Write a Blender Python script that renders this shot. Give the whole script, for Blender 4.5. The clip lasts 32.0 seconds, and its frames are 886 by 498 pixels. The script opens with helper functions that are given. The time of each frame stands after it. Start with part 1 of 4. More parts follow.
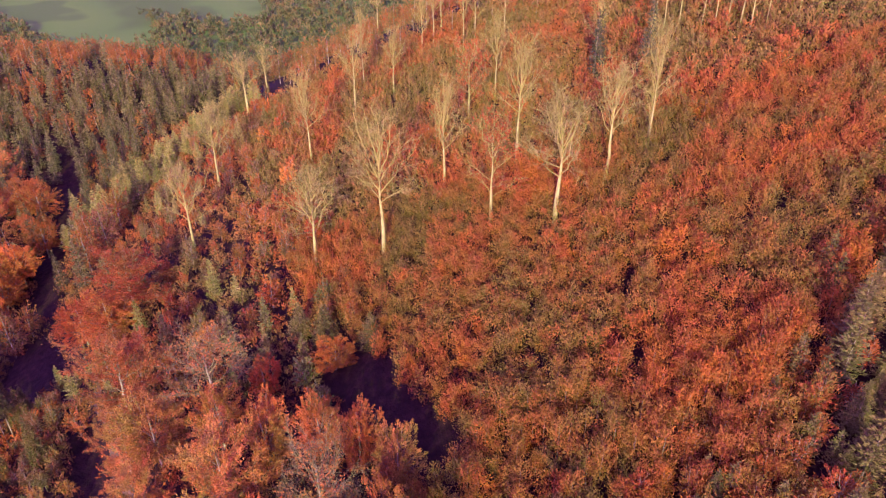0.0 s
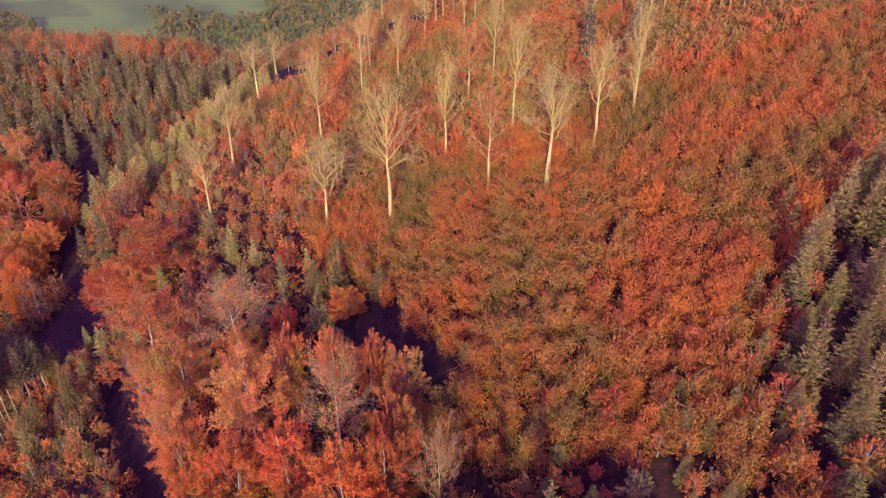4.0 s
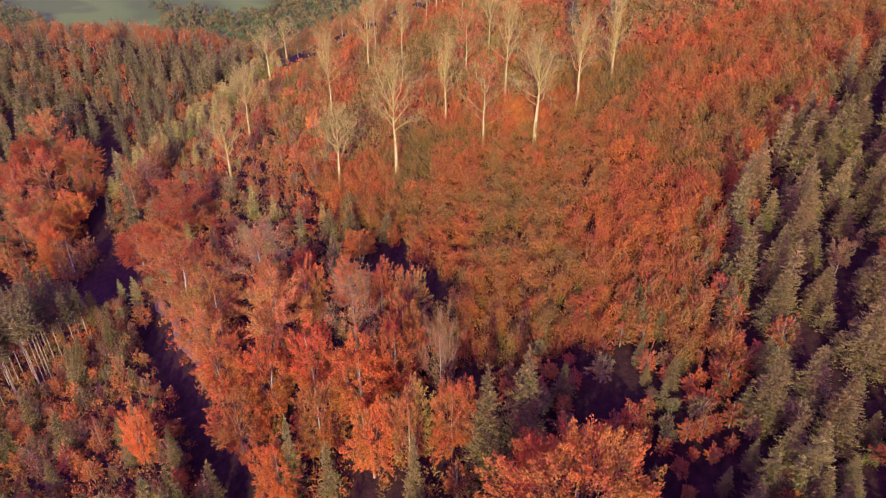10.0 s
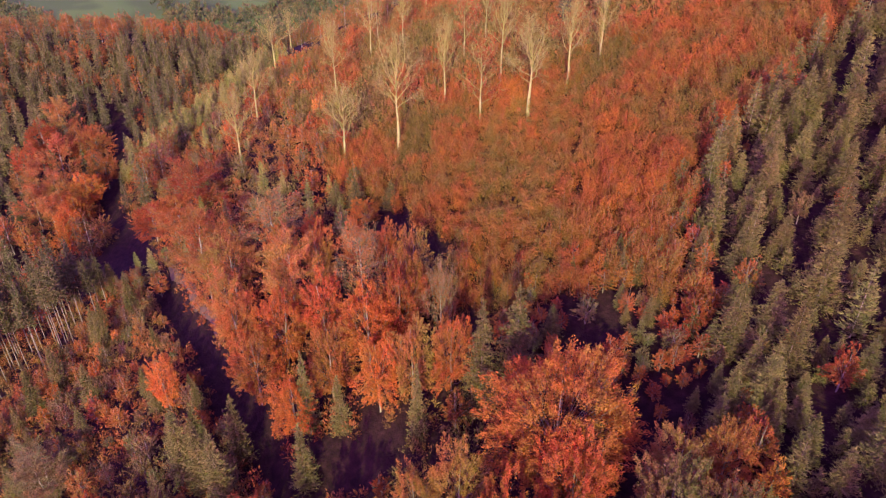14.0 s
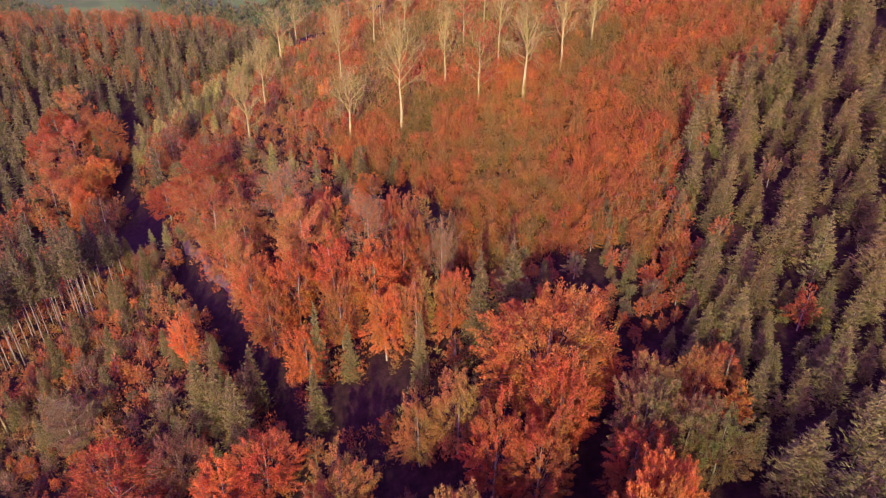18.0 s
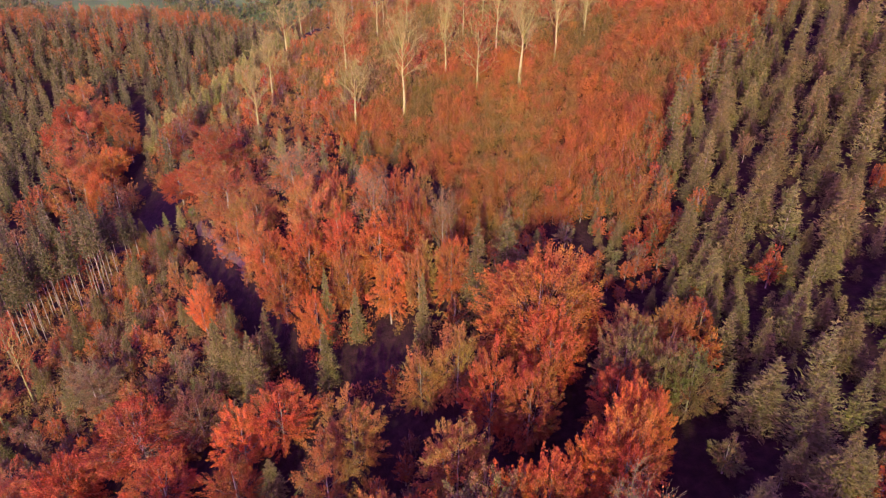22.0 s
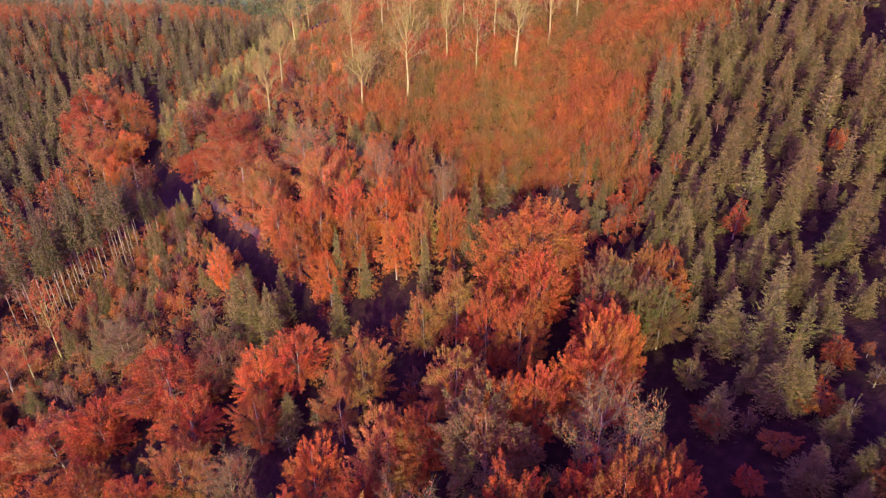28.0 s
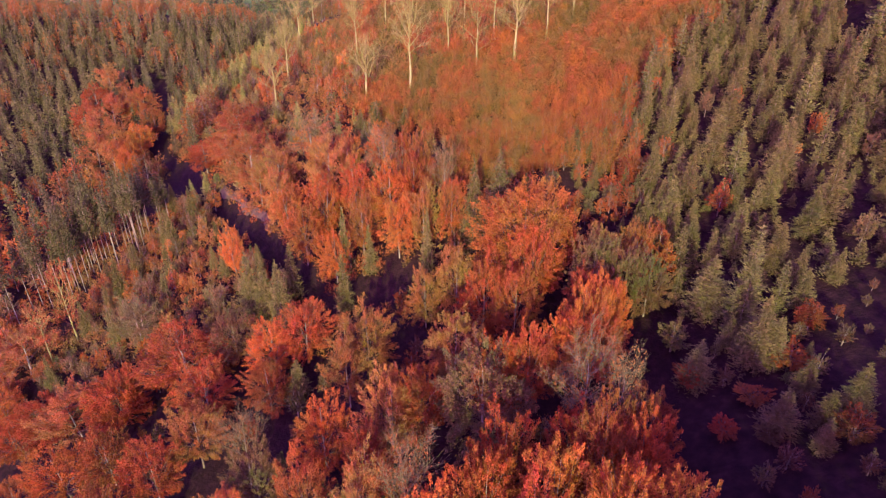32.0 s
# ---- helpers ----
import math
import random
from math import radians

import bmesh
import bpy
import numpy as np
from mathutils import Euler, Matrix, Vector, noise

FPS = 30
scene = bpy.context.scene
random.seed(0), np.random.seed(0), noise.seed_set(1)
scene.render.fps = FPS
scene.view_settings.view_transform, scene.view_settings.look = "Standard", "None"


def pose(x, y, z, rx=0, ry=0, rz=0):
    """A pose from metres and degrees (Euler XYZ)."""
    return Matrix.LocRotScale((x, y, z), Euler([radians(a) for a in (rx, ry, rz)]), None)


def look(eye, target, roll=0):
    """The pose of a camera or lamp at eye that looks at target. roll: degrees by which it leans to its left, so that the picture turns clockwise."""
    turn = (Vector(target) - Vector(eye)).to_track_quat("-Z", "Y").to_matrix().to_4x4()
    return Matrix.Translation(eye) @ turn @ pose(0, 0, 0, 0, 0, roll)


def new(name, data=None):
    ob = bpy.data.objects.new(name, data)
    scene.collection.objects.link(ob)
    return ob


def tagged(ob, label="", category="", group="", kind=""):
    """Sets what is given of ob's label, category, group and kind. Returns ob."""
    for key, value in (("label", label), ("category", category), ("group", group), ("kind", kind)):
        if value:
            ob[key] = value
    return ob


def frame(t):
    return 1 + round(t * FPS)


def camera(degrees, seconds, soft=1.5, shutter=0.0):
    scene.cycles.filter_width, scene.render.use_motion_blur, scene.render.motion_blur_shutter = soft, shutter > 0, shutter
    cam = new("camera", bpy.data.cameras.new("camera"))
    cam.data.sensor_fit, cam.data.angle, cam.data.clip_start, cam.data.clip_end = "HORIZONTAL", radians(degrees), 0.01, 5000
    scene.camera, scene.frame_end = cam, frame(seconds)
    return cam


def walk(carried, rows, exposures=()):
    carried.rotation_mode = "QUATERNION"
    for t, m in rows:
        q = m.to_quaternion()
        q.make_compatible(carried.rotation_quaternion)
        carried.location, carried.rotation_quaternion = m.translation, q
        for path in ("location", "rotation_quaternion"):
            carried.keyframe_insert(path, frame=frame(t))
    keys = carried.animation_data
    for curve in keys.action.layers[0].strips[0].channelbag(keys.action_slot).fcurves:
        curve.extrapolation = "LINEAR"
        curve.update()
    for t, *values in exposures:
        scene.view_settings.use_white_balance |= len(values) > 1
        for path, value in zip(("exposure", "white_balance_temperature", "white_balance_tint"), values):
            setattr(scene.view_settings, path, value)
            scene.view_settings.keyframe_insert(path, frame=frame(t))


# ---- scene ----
cam = camera(65.0, 32.0, soft=1.25)
METRES, EYE, TILT, LEAN, TURN = 90.0, 60.0, 0.0, 0.0, 0.0
ROWS = [
    (0.0, 0.0000, 0.0000, 0.0000, -0.13, -31.67, 0.48),
    (0.5, -0.0004, -0.0152, 0.0005, -0.11, -31.67, 0.46),
    (1.0, -0.0010, -0.0319, 0.0009, -0.10, -31.68, 0.44),
    (1.5, -0.0012, -0.0498, 0.0016, -0.07, -31.69, 0.43),
    (2.0, -0.0014, -0.0680, 0.0012, -0.06, -31.69, 0.43),
    (2.5, -0.0022, -0.0870, 0.0018, -0.05, -31.70, 0.40),
    (3.0, -0.0026, -0.1064, 0.0013, -0.04, -31.69, 0.39),
    (3.5, -0.0030, -0.1263, 0.0006, -0.03, -31.70, 0.38),
    (5.5, -0.0023, -0.2086, 0.0058, -0.02, -31.67, 0.40),
    (6.0, -0.0025, -0.2282, 0.0079, -0.01, -31.67, 0.41),
    (6.5, -0.0025, -0.2468, 0.0091, -0.01, -31.68, 0.38),
    (7.0, -0.0028, -0.2652, 0.0091, -0.02, -31.67, 0.39),
    (7.5, -0.0030, -0.2829, 0.0098, -0.04, -31.68, 0.40),
    (8.0, -0.0026, -0.3000, 0.0097, -0.02, -31.69, 0.41),
    (8.5, -0.0031, -0.3170, 0.0082, -0.04, -31.69, 0.38),
    (9.0, -0.0033, -0.3335, 0.0076, -0.04, -31.72, 0.39),
    (9.5, -0.0038, -0.3505, 0.0074, -0.05, -31.74, 0.38),
    (10.0, -0.0044, -0.3676, 0.0059, -0.07, -31.74, 0.38),
    (10.5, -0.0047, -0.3847, 0.0050, -0.07, -31.75, 0.36),
    (11.0, -0.0053, -0.4022, 0.0043, -0.10, -31.75, 0.36),
    (11.5, -0.0056, -0.4196, 0.0036, -0.11, -31.75, 0.35),
    (12.0, -0.0058, -0.4366, 0.0027, -0.12, -31.75, 0.33),
    (12.5, -0.0055, -0.4533, 0.0027, -0.13, -31.76, 0.35),
    (13.0, -0.0062, -0.4699, 0.0021, -0.16, -31.77, 0.35),
    (13.5, -0.0065, -0.4866, 0.0010, -0.18, -31.77, 0.32),
    (14.0, -0.0069, -0.5029, 0.0006, -0.18, -31.77, 0.32),
    (14.5, -0.0073, -0.5194, 0.0004, -0.20, -31.77, 0.32),
    (16.5, -0.0106, -0.5843, -0.0014, -0.26, -31.74, 0.27),
    (17.0, -0.0109, -0.6004, -0.0022, -0.24, -31.73, 0.24),
    (17.5, -0.0115, -0.6162, -0.0028, -0.24, -31.73, 0.21),
    (18.0, -0.0117, -0.6320, -0.0031, -0.23, -31.75, 0.20),
    (18.5, -0.0116, -0.6474, -0.0029, -0.23, -31.77, 0.20),
    (19.0, -0.0121, -0.6628, -0.0028, -0.23, -31.75, 0.20),
    (19.5, -0.0121, -0.6777, -0.0015, -0.22, -31.77, 0.22),
    (20.0, -0.0126, -0.6927, -0.0010, -0.22, -31.77, 0.20),
    (20.5, -0.0130, -0.7078, -0.0004, -0.21, -31.75, 0.19),
    (21.0, -0.0131, -0.7226, 0.0010, -0.21, -31.77, 0.19),
    (21.5, -0.0128, -0.7367, 0.0022, -0.20, -31.77, 0.21),
    (22.0, -0.0126, -0.7509, 0.0031, -0.20, -31.77, 0.21),
    (22.5, -0.0130, -0.7647, 0.0034, -0.19, -31.78, 0.21),
    (23.0, -0.0128, -0.7782, 0.0032, -0.18, -31.77, 0.21),
    (23.5, -0.0128, -0.7916, 0.0027, -0.18, -31.77, 0.21),
    (24.0, -0.0134, -0.8050, 0.0019, -0.18, -31.77, 0.20),
    (24.5, -0.0126, -0.8182, 0.0016, -0.16, -31.77, 0.21),
    (25.0, -0.0124, -0.8316, 0.0015, -0.15, -31.77, 0.22),
    (25.5, -0.0122, -0.8449, 0.0013, -0.13, -31.77, 0.24),
    (27.5, -0.0101, -0.8969, 0.0014, -0.03, -31.71, 0.25),
    (28.0, -0.0095, -0.9090, 0.0010, 0.00, -31.69, 0.25),
    (28.5, -0.0092, -0.9208, 0.0006, 0.03, -31.69, 0.24),
    (29.0, -0.0091, -0.9324, 0.0001, 0.05, -31.69, 0.22),
    (29.5, -0.0089, -0.9438, 0.0000, 0.07, -31.68, 0.20),
    (30.0, -0.0087, -0.9553, 0.0000, 0.09, -31.67, 0.20),
    (30.5, -0.0085, -0.9665, 0.0001, 0.11, -31.66, 0.20),
    (31.0, -0.0083, -0.9778, -0.0001, 0.13, -31.64, 0.19),
    (31.5, -0.0082, -0.9891, -0.0000, 0.15, -31.63, 0.20),
    (32.0, -0.0081, -1.0000, 0.0000, 0.17, -31.62, 0.19),
]
walk(cam, [(t, pose(0, 0, EYE, TILT, LEAN, TURN) @ pose(METRES * x, METRES * y, METRES * z, 90 + pitch, roll, yaw)) for t, x, y, z, yaw, pitch, roll in ROWS],
     exposures=[(0.0, 0.93, 6450, 0), (9.0, 0.80, 6450, 0), (15.0, 0.74, 6450, 0), (22.0, 0.77, 6450, 0), (32.0, 0.85, 6450, 0)])

# ---- light: low autumn sun behind the camera ----
SUN_EL, SUN_AZ = radians(20), radians(186)
world = bpy.data.worlds.new("world")
scene.world = world
world.use_nodes = True
wn, wl = world.node_tree.nodes, world.node_tree.links
sky = wn.new("ShaderNodeTexSky")
sky.sky_type = "NISHITA"
sky.sun_disc = False
sky.sun_elevation, sky.sun_rotation = SUN_EL, SUN_AZ
dusk = wn.new("ShaderNodeMix")
dusk.data_type, dusk.blend_type = "RGBA", "MULTIPLY"
dusk.inputs[0].default_value = 1.0
dusk.inputs[7].default_value = (0.605, 0.195, 0.77, 1)
wl.new(sky.outputs[0], dusk.inputs[6])
wl.new(dusk.outputs[2], wn["Background"].inputs[0])
wn["Background"].inputs[1].default_value = 0.62
sun = new("sun", bpy.data.lights.new("sun", "SUN"))
sun.data.energy, sun.data.angle, sun.data.color = 4.45, radians(0.6), (1.0, 0.985, 0.45)
sun.matrix_world = look((0, 0, 0), (-math.sin(SUN_AZ) * math.cos(SUN_EL), -math.cos(SUN_AZ) * math.cos(SUN_EL), -math.sin(SUN_EL)))
rng = np.random.default_rng(7)


# ---- materials ----
def material(name, rough=0.8):
    m = bpy.data.materials.new(name)
    m.use_nodes = True
    b = m.node_tree.nodes["Principled BSDF"]
    b.inputs["Roughness"].default_value = rough
    b.inputs["Specular IOR Level"].default_value = 0.2
    return m, m.node_tree.nodes, m.node_tree.links, b


def ramp(nodes, links, value, stops):
    r = nodes.new("ShaderNodeValToRGB")
    e = r.color_ramp.elements
    while len(e) < len(stops):
        e.new(0.5)
    for el, (p, c) in zip(e, stops):
        el.position, el.color = p, (*c, 1)
    links.new(value, r.inputs[0])
    return r.outputs[0]


def noise_node(nodes, links, scale, detail=3.0):
    g = nodes.new("ShaderNodeNewGeometry")
    n = nodes.new("ShaderNodeTexNoise")
    n.inputs["Scale"].default_value, n.inputs["Detail"].default_value = scale, detail
    links.new(g.outputs["Position"], n.inputs["Vector"])
    return n.outputs[0]


def mixed(nodes, links, kind, fac, a, b):
    m = nodes.new("ShaderNodeMix")
    m.data_type, m.blend_type = "RGBA", kind
    for sock, v in ((m.inputs[0], fac), (m.inputs[6], a), (m.inputs[7], b)):
        if hasattr(v, "links"):
            links.new(v, sock)
        elif isinstance(v, (int, float)):
            sock.default_value = v
        else:
            sock.default_value = (*v, 1)
    return m.outputs[2]


def leafy(name, base=None, dark=(0.74, 0.72, 0.72), light=(1.14, 1.14, 1.1), glow=0.2, patch=0.5, cells=0.0, turn=0.0):
    """Foliage: each leaf its own shade of the tree's colour, with larger drifts across the crown, part of the light passing through."""
    m, n, l, b = material(name, 0.75)
    b.inputs["Specular IOR Level"].default_value = 0.06
    g = n.new("ShaderNodeNewGeometry")
    island = ramp(n, l, g.outputs["Random Per Island"], [(0.0, dark), (0.5, (0.95, 0.95, 0.95)), (1.0, light)])
    drift = ramp(n, l, noise_node(n, l, 0.55), [(0.3, (0.72, 0.8, 0.85)), (0.7, (1.16, 1.08, 0.97))])
    if base is None:
        colour = n.new("ShaderNodeObjectInfo").outputs["Color"]
    else:
        patches = n.new("ShaderNodeMath")
        patches.operation = "MULTIPLY_ADD"
        l.new(noise_node(n, l, patch, 2.0), patches.inputs[0])
        patches.inputs[1].default_value = 0.34 if cells else 0.62
        l.new(noise_node(n, l, 0.05, 2.0), patches.inputs[2])
        value = patches.outputs[0]
        if cells:
            # every young tree has a colour of its own
            tree = n.new("ShaderNodeTexVoronoi")
            tree.voronoi_dimensions = "2D"
            tree.inputs["Scale"].default_value = cells
            l.new(g.outputs["Position"], tree.inputs["Vector"])
            part_ = n.new("ShaderNodeSeparateColor")
            l.new(tree.outputs["Color"], part_.inputs[0])
            own = n.new("ShaderNodeMath")
            own.operation = "MULTIPLY_ADD"
            l.new(part_.outputs[0], own.inputs[0])
            own.inputs[1].default_value = 0.28
            l.new(value, own.inputs[2])
            value = own.outputs[0]
        colour = ramp(n, l, value, base)
    if turn:
        # one side of a crown turns before the other
        hue = ramp(n, l, noise_node(n, l, 0.17, 2.0), [(0.36, (0.84, 1.32, 1.05)), (0.5, (1.0, 1.0, 1.0)), (0.64, (1.08, 0.83, 0.94))])
        colour = mixed(n, l, "MULTIPLY", turn, colour, hue)
    c = mixed(n, l, "MULTIPLY", 1.0, mixed(n, l, "MULTIPLY", 1.0, colour, island), drift)
    l.new(c, b.inputs["Base Color"])
    t = n.new("ShaderNodeBsdfTranslucent")
    l.new(c, t.inputs[0])
    mix = n.new("ShaderNodeMixShader")
    mix.inputs[0].default_value = glow
    l.new(b.outputs[0], mix.inputs[1])
    l.new(t.outputs[0], mix.inputs[2])
    l.new(mix.outputs[0], n["Material Output"].inputs[0])
    return m


def barky(name, a, b_, scale):
    m, n, l, b = material(name, 0.85)
    c = ramp(n, l, noise_node(n, l, scale, 5.0), [(0.3, a), (0.65, b_)])
    bump = n.new("ShaderNodeBump")
    bump.inputs["Strength"].default_value, bump.inputs["Distance"].default_value = 0.5, 0.05
    l.new(noise_node(n, l, scale * 4), bump.inputs["Height"])
    l.new(bump.outputs[0], b.inputs["Normal"])
    l.new(c, b.inputs["Base Color"])
    return m


LEAF = leafy("autumn_leaf", glow=0.3, turn=0.85)
NEEDLE = leafy("needle", dark=(0.74, 0.74, 0.74), light=(1.2, 1.2, 1.15), glow=0.12)
THICKET = leafy("thicket_leaf", base=[(0.58, (0.20, 0.146, 0.046)), (0.72, (0.25, 0.148, 0.047)), (0.80, (0.325, 0.155, 0.045)), (0.88, (0.31, 0.116, 0.043)), (0.97, (0.385, 0.112, 0.042)), (1.08, (0.43, 0.155, 0.04))], dark=(0.86, 0.85, 0.85), light=(1.1, 1.1, 1.08), glow=0.36, patch=0.35, cells=0.42)
BRUSH = leafy("brush_leaf", base=[(0.60, (0.195, 0.142, 0.055)), (0.78, (0.27, 0.13, 0.05)), (0.93, (0.335, 0.108, 0.045)), (1.06, (0.385, 0.108, 0.04))], patch=0.2)
BROW = leafy("brow_leaf", base=[(0.60, (0.178, 0.138, 0.049)), (0.80, (0.228, 0.142, 0.05)), (0.92, (0.275, 0.12, 0.046)), (1.02, (0.33, 0.104, 0.04))], patch=0.2, cells=0.36, dark=(0.84, 0.82, 0.82), light=(1.12, 1.12, 1.1))
FARLEAF = leafy("far_leaf", base=[(0.62, (0.22, 0.14, 0.052)), (0.8, (0.29, 0.132, 0.046)), (0.95, (0.345, 0.122, 0.042)), (1.05, (0.40, 0.138, 0.042))], patch=0.14)
FARNEEDLE = leafy("far_needle", base=[(0.60, (0.105, 0.095, 0.044)), (0.8, (0.138, 0.12, 0.052)), (1.0, (0.175, 0.146, 0.062))], glow=0.1, patch=0.14, cells=0.2)
PALE_BARK = barky("beech_bark", (0.20, 0.175, 0.07), (0.32, 0.29, 0.118), 0.9)
# greyer copy of the beech bark with shade mixed into its colour
GREY_BARK = barky("shaded_beech_bark", (0.14, 0.11, 0.09), (0.34, 0.28, 0.22), 0.9)
DARK_BARK = barky("spruce_bark", (0.13, 0.10, 0.075), (0.28, 0.22, 0.17), 1.4)
STEM_BARK = barky("bare_stem_bark", (0.12, 0.095, 0.07), (0.32, 0.27, 0.2), 0.35)
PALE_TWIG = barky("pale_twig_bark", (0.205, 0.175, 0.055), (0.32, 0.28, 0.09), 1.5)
# darker copy of the twig bark: the shade inside domed crowns is its colour
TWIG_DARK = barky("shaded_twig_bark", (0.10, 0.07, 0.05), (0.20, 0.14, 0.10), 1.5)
TWIG_BARK = barky("twig_bark", (0.115, 0.092, 0.046), (0.21, 0.17, 0.085), 1.5)


def earth():
    """Leaf litter under the woods, coloured dark as if in shade, meadows and far woods down in the valley."""
    m, n, l, b = material("ground", 0.95)
    b.inputs["Specular IOR Level"].default_value = 0.08
    # near-black wine tones: the deep shade between trees is put into the litter colour
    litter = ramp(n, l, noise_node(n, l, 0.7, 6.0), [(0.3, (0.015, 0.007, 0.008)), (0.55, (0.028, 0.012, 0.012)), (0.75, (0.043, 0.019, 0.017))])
    field = ramp(n, l, noise_node(n, l, 0.006, 2.0), [(0.38, (0.085, 0.125, 0.032)), (0.46, (0.105, 0.165, 0.038)), (0.6, (0.12, 0.18, 0.04)), (0.64, (0.088, 0.13, 0.034))])
    g = n.new("ShaderNodeNewGeometry")
    z = n.new("ShaderNodeSeparateXYZ")
    l.new(g.outputs["Position"], z.inputs[0])
    r = n.new("ShaderNodeMapRange")
    l.new(z.outputs[2], r.inputs[0])
    r.inputs[1].default_value, r.inputs[2].default_value = -120, -105
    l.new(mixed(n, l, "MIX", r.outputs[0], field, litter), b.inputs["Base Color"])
    bump = n.new("ShaderNodeBump")
    bump.inputs["Strength"].default_value, bump.inputs["Distance"].default_value = 0.8, 0.25
    l.new(noise_node(n, l, 1.6, 5.0), bump.inputs["Height"])
    l.new(bump.outputs[0], b.inputs["Normal"])
    return m


GROUND = earth()


# ---- mesh helpers ----
def mesh_of(name, verts, faces, mat, smooth=False, other=None, first=0):
    """A mesh of triangles or quads; from the face first on it takes the other material, if there is one."""
    verts, faces = np.asarray(verts, np.float32), np.asarray(faces, np.int32)
    me = bpy.data.meshes.new(name)
    me.vertices.add(len(verts))
    me.vertices.foreach_set("co", verts.ravel())
    me.loops.add(faces.size)
    me.loops.foreach_set("vertex_index", faces.ravel())
    me.polygons.add(len(faces))
    me.polygons.foreach_set("loop_start", np.arange(0, faces.size, faces.shape[1], dtype=np.int32))
    me.polygons.foreach_set("use_smooth", np.full(len(faces), smooth))
    me.update(calc_edges=True)
    me.materials.append(mat)
    if other:
        me.materials.append(other)
        me.polygons.foreach_set("material_index", (np.arange(len(faces)) >= first).astype(np.int32))
    return me


def unit(v):
    return v / np.maximum(np.linalg.norm(v, axis=-1, keepdims=True), 1e-6)


def leaves(P, D, length, width, face=None, loose=0.55):
    """One pointed leaf spray at each point P along D, turned roughly to face, as (verts, triangles)."""
    n = len(P)
    a = unit(D) * (length * rng.uniform(0.7, 1.3, (n, 1)))
    turn = rng.normal(size=(n, 3)) * loose + (0 if face is None else unit(np.asarray(face, float)))
    side = unit(np.cross(turn, a)) * (width * 0.62 * rng.uniform(0.7, 1.3, (n, 1)))
    skew = rng.uniform(-0.25, 0.25, (n, 1))
    v = np.stack([P + side + a * skew, P + a, P - side - a * skew], 1).reshape(-1, 3)
    return v, np.arange(3 * n).reshape(n, 3)


def join(pieces):
    vs, qs, k = [], [], 0
    for v, q in pieces:
        vs.append(v)
        qs.append(q + k)
        k += len(v)
    return np.concatenate(vs), np.concatenate(qs)


def tube(points, radii, sides=4):
    """A tapered limb through the points."""
    points = np.asarray(points, float)
    d = unit(np.gradient(points, axis=0))
    ref = np.where(np.abs(d[:, 2:3]) > 0.9, [[1.0, 0, 0]], [[0, 0, 1.0]])
    u = unit(np.cross(d, ref))
    w = np.cross(d, u)
    a = np.linspace(0, 2 * np.pi, sides, endpoint=False)
    ring = np.cos(a)[None, :, None] * u[:, None] + np.sin(a)[None, :, None] * w[:, None]
    v = (points[:, None] + ring * np.asarray(radii)[:, None, None]).reshape(-1, 3)
    i, j = np.meshgrid(np.arange(len(points) - 1), np.arange(sides), indexing="ij")
    k = (j + 1) % sides
    q = np.stack([i * sides + j, i * sides + k, (i + 1) * sides + k, (i + 1) * sides + j], -1).reshape(-1, 4)
    return v, q


def bend(p, d, length, lift, n=4, wob=0.04):
    s = np.linspace(0, 1, n)[:, None]
    w = rng.normal(size=(n, 3)) * wob * length
    w[0] = 0
    return p + d * s * length + np.array([0, 0, 1.0]) * s ** 2 * lift * length + w


